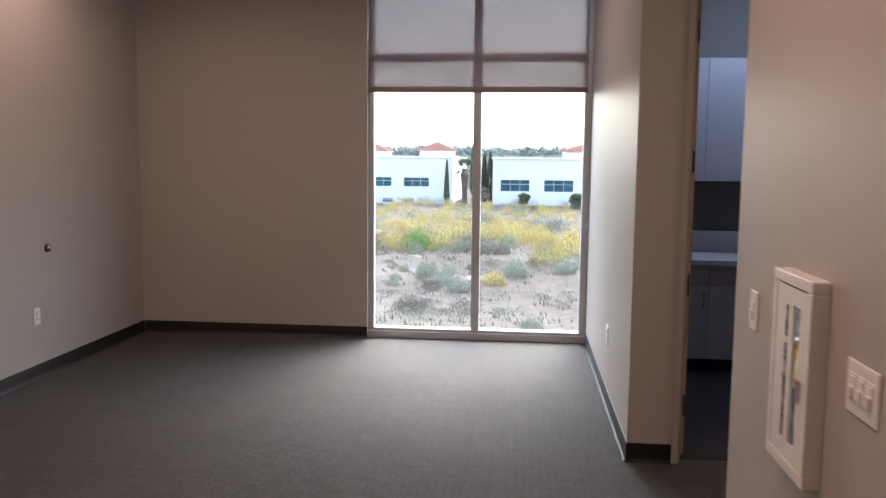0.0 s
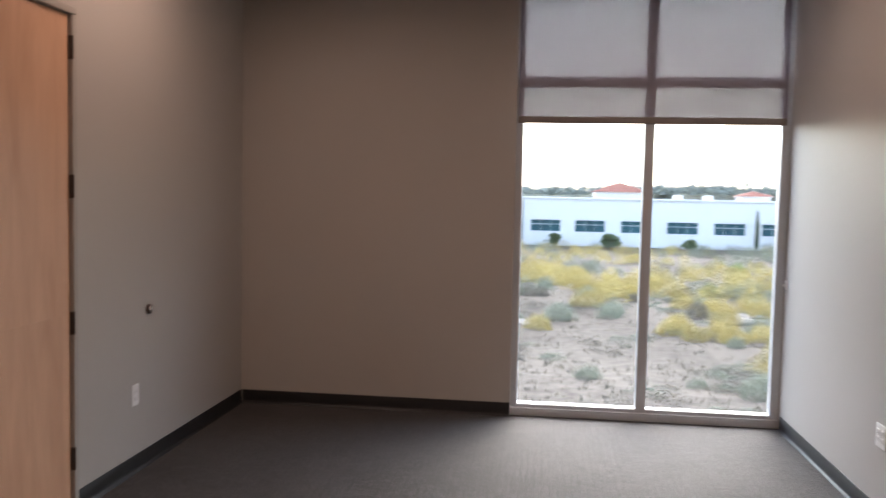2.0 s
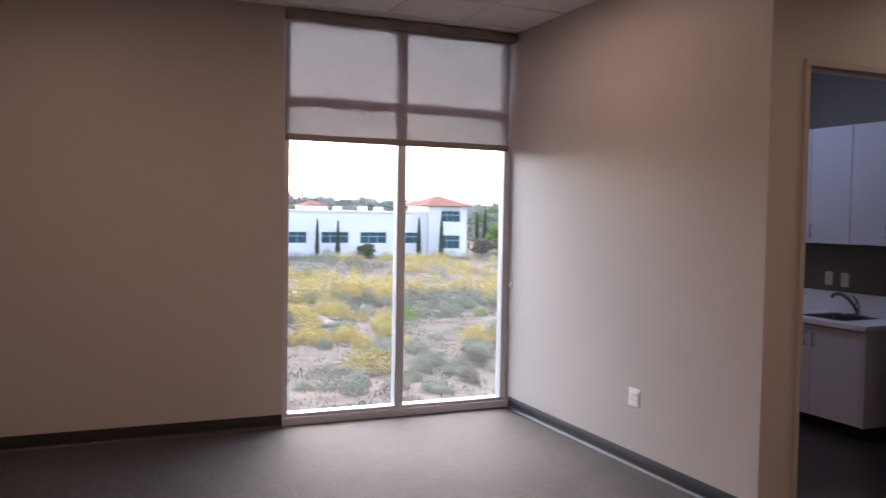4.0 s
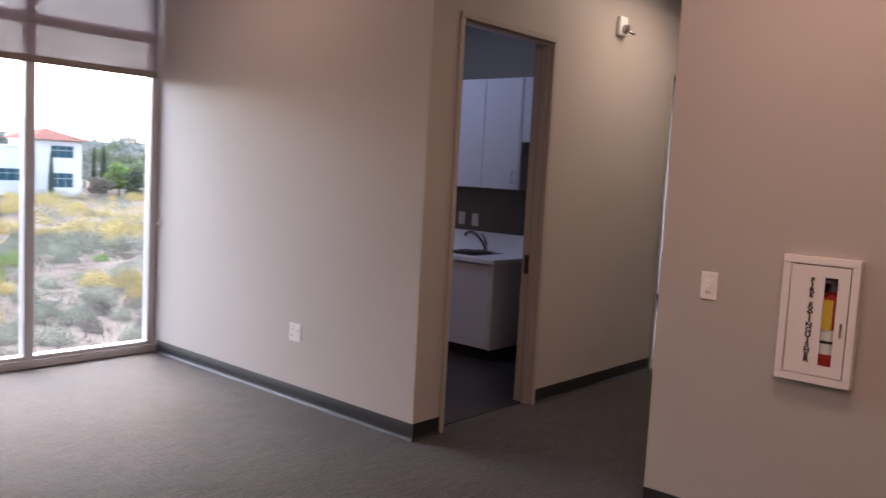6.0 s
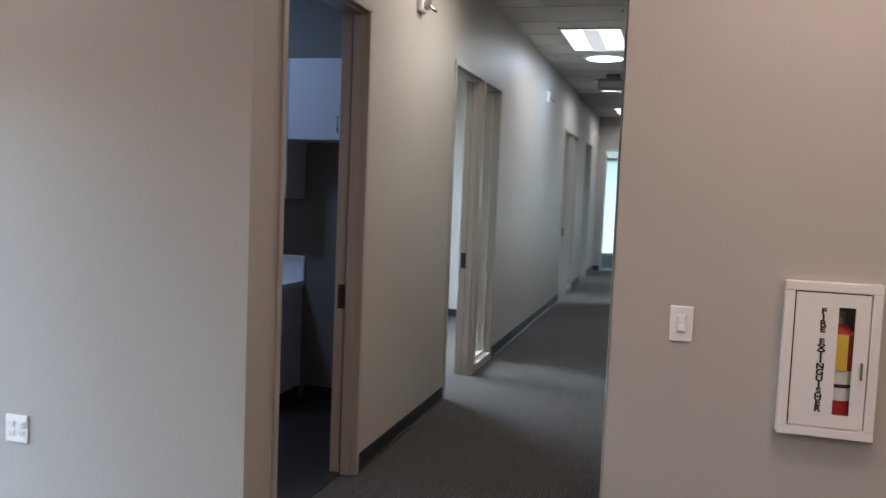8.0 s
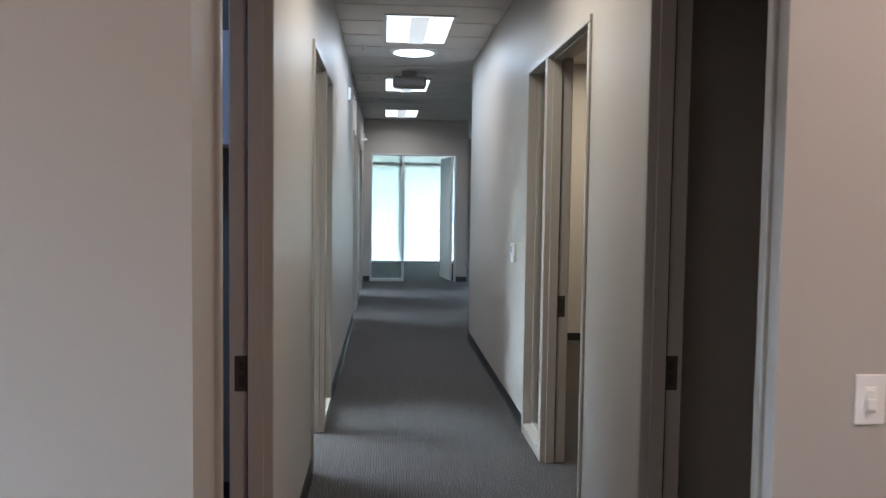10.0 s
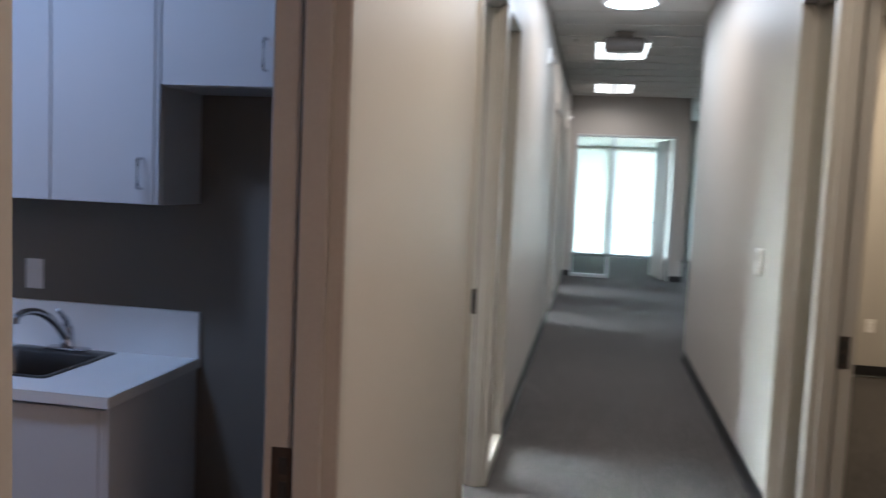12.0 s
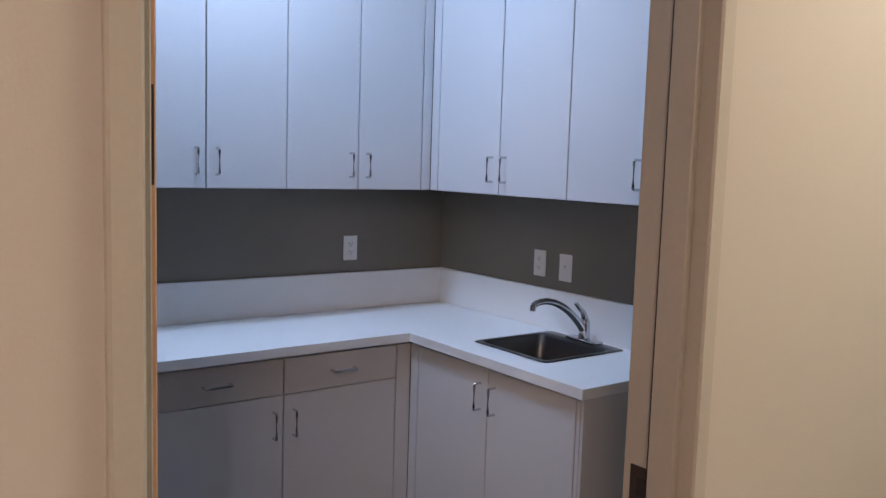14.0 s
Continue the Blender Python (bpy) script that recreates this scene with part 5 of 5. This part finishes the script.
def cypress(x, y, height, w):
    r = thing("cypress", (x, y, GZ), "slender dark Italian cypress by the white building", "tree", "cypresses")
    rr = random.Random(int(x * 3 + 50))
    bm = B()
    tube(bm, [(x, y, GZ), (x, y, GZ + height * 0.9)], [0.14, 0.03], 6)
    part("trunk", bm, BARK, r)
    vs, fs = [], []
    for k in range(900):
        u = rr.random() ** 0.8
        rad = w * (1 - u) ** 0.6 * min(1, u * 8 + 0.3) * (0.75 + 0.35 * rr.random())
        a = rr.uniform(0, 6.28)
        c = Vector((rad * math.cos(a), rad * math.sin(a), 0.2 + u * (height - 0.4)))
        s = Vector((-math.sin(a), math.cos(a), 0)) * 0.09
        i = len(vs)
        vs += [c - s, c + s, c + Vector((0.06 * math.cos(a), 0.06 * math.sin(a), 0.38))]
        fs.append((i, i + 1, i + 2))
    ob = new("crown", leaf_mesh("crown", (vs, fs), DARKLEAF))
    ob.parent = r
    return r


for x, y, h, w in ((-10.2, 112, 6.2, 0.45), (-5.4, 120, 7.2, 0.75), (-4.6, 123, 7.6, 0.8), (26.86, 113, 5.35, 0.33), (29.86, 113, 5.2, 0.36), (42.2, 113, 5.8, 0.38), (45.6, 112.5, 6.2, 0.4), (56.0, 122, 6.9, 0.45), (57.5, 122, 7.3, 0.5), (-9.0, 150, 9.0, 0.5)):
    cypress(x, y, h, w)
palm = thing("palm_tree", (-7.8, 113, GZ), "fan palm with a shaggy skirt by the white building", "tree")
bm = B()
tube(bm, [(-7.8, 113, GZ), (-7.8, 113, -0.3), (-7.75, 113, 0.6)], [0.45, 0.6, 0.35], 10)
part("trunk", bm, BARK, palm)
vs, fs = [], []
for k in range(70):
    a, e = rnd.uniform(0, 6.28), rnd.uniform(-0.6, 1.3)
    d = Vector((math.cos(a) * math.cos(e), math.sin(a) * math.cos(e), math.sin(e)))
    s = d.cross(Vector((0, 0, 1))).normalized()
    c = Vector((0, 0, 5.0)) + d * 1.0
    for q in range(-3, 4):
        i = len(vs)
        t = c + d * 1.1 + s * q * 0.24 + Vector((0, 0, -0.12 * abs(q)))
        vs += [c - s * 0.05, c + s * 0.05, t]
        fs.append((i, i + 1, i + 2))
ob = new("crown", leaf_mesh("crown", (vs, fs), TREELEAF))
ob.parent = palm
for x, y, h, w, m, lab in ((57.9, 118, 5.3, 2.2, FRESH, "bright green young tree beyond the scrub"), (62, 121, 5.5, 3.0, TREELEAF, "leafy tree beyond the scrub"), (57.6, 113, 4.0, 1.5, DARKLEAF, "dark green conifer-like bush tree"), (66, 125, 7.5, 4.5, TREELEAF, "broad leafy tree beyond the scrub"), (72, 122, 8, 5, TREELEAF, "broad leafy tree beyond the scrub"), (56, 140, 9.0, 4.5, FARLEAF, "hazy leafy tree beyond the scrub"), (64, 142, 9.6, 5.0, FARLEAF, "hazy leafy tree beyond the scrub"), (73, 145, 10.5, 5.5, FARLEAF, "hazy leafy tree beyond the scrub"), (83, 140, 11, 6, FARLEAF, "hazy leafy tree beyond the scrub"), (61, 128, 8.2, 3.6, TREELEAF, "leafy tree beyond the scrub"), (54.6, 117, 2.6, 2.2, STRAW, "bare brownish shrub tree beside the tower"), (-5.5, 112, 2.6, 1.2, STRAW, "pinkish flowering shrub tree by the palm"), (33.75, 112, 1.9, 1.2, TREELEAF, "low dark shrub by the building"), (0.35, 112, 1.7, 0.8, TREELEAF, "small dark tree by the building"), (7.85, 112, 1.7, 1.3, TREELEAF, "small dark tree by the building"), (18.0, 112, 1.2, 1.0, TREELEAF, "low dark shrub by the building")):
    tree("tree", x, y, h, w, m, lab)
# wooded rise on the horizon
bm = B()
# The hill's base colour is lightened to carry the distance haze.
HILL = shade("haze_tinted_hillside", (0.115, 0.118, 0.095), 1.0, 0, 0.35, 0.4, 0.0, 0.03, 0.0)
cols = []
for i in range(121):
    x = -220 + 460 * i / 120
    z = 3.2 + 1.6 * noise.noise(Vector((x * 0.012, 1, 0))) + max(0, (x - 100)) * 0.035
    cols.append([bm.verts.new((x, 190, GZ)), bm.verts.new((x, 205, z)), bm.verts.new((x, 300, z + 1.5))])
for a, b in zip(cols, cols[1:]):
    for k in range(2):
        bm.faces.new((a[k], b[k], b[k + 1], a[k + 1]))
solid("backdrop_hill", bm, HILL, "low wooded rise on the horizon", "hill")
vs, fs = [], []
for k in range(760):
    x = rnd.uniform(-170, 200)
    z = 3.3 + 1.6 * noise.noise(Vector((x * 0.012, 1, 0))) + max(0, (x - 100)) * 0.035
    cv, cf = clump(k % 9, 60, rnd.uniform(0.8, 2.4), rnd.uniform(0.8, 2.6), 0.75, 0.3)
    o, y = len(vs), rnd.uniform(196, 230)
    vs += [v + Vector((x, y, z - 0.3)) for v in cv]
    fs += [tuple(q + o for q in f) for f in cf]
tagged(new("far_trees", leaf_mesh("foliage", (vs, fs), FARLEAF)), "hazy tree line on the horizon", "trees", kind="stuff")
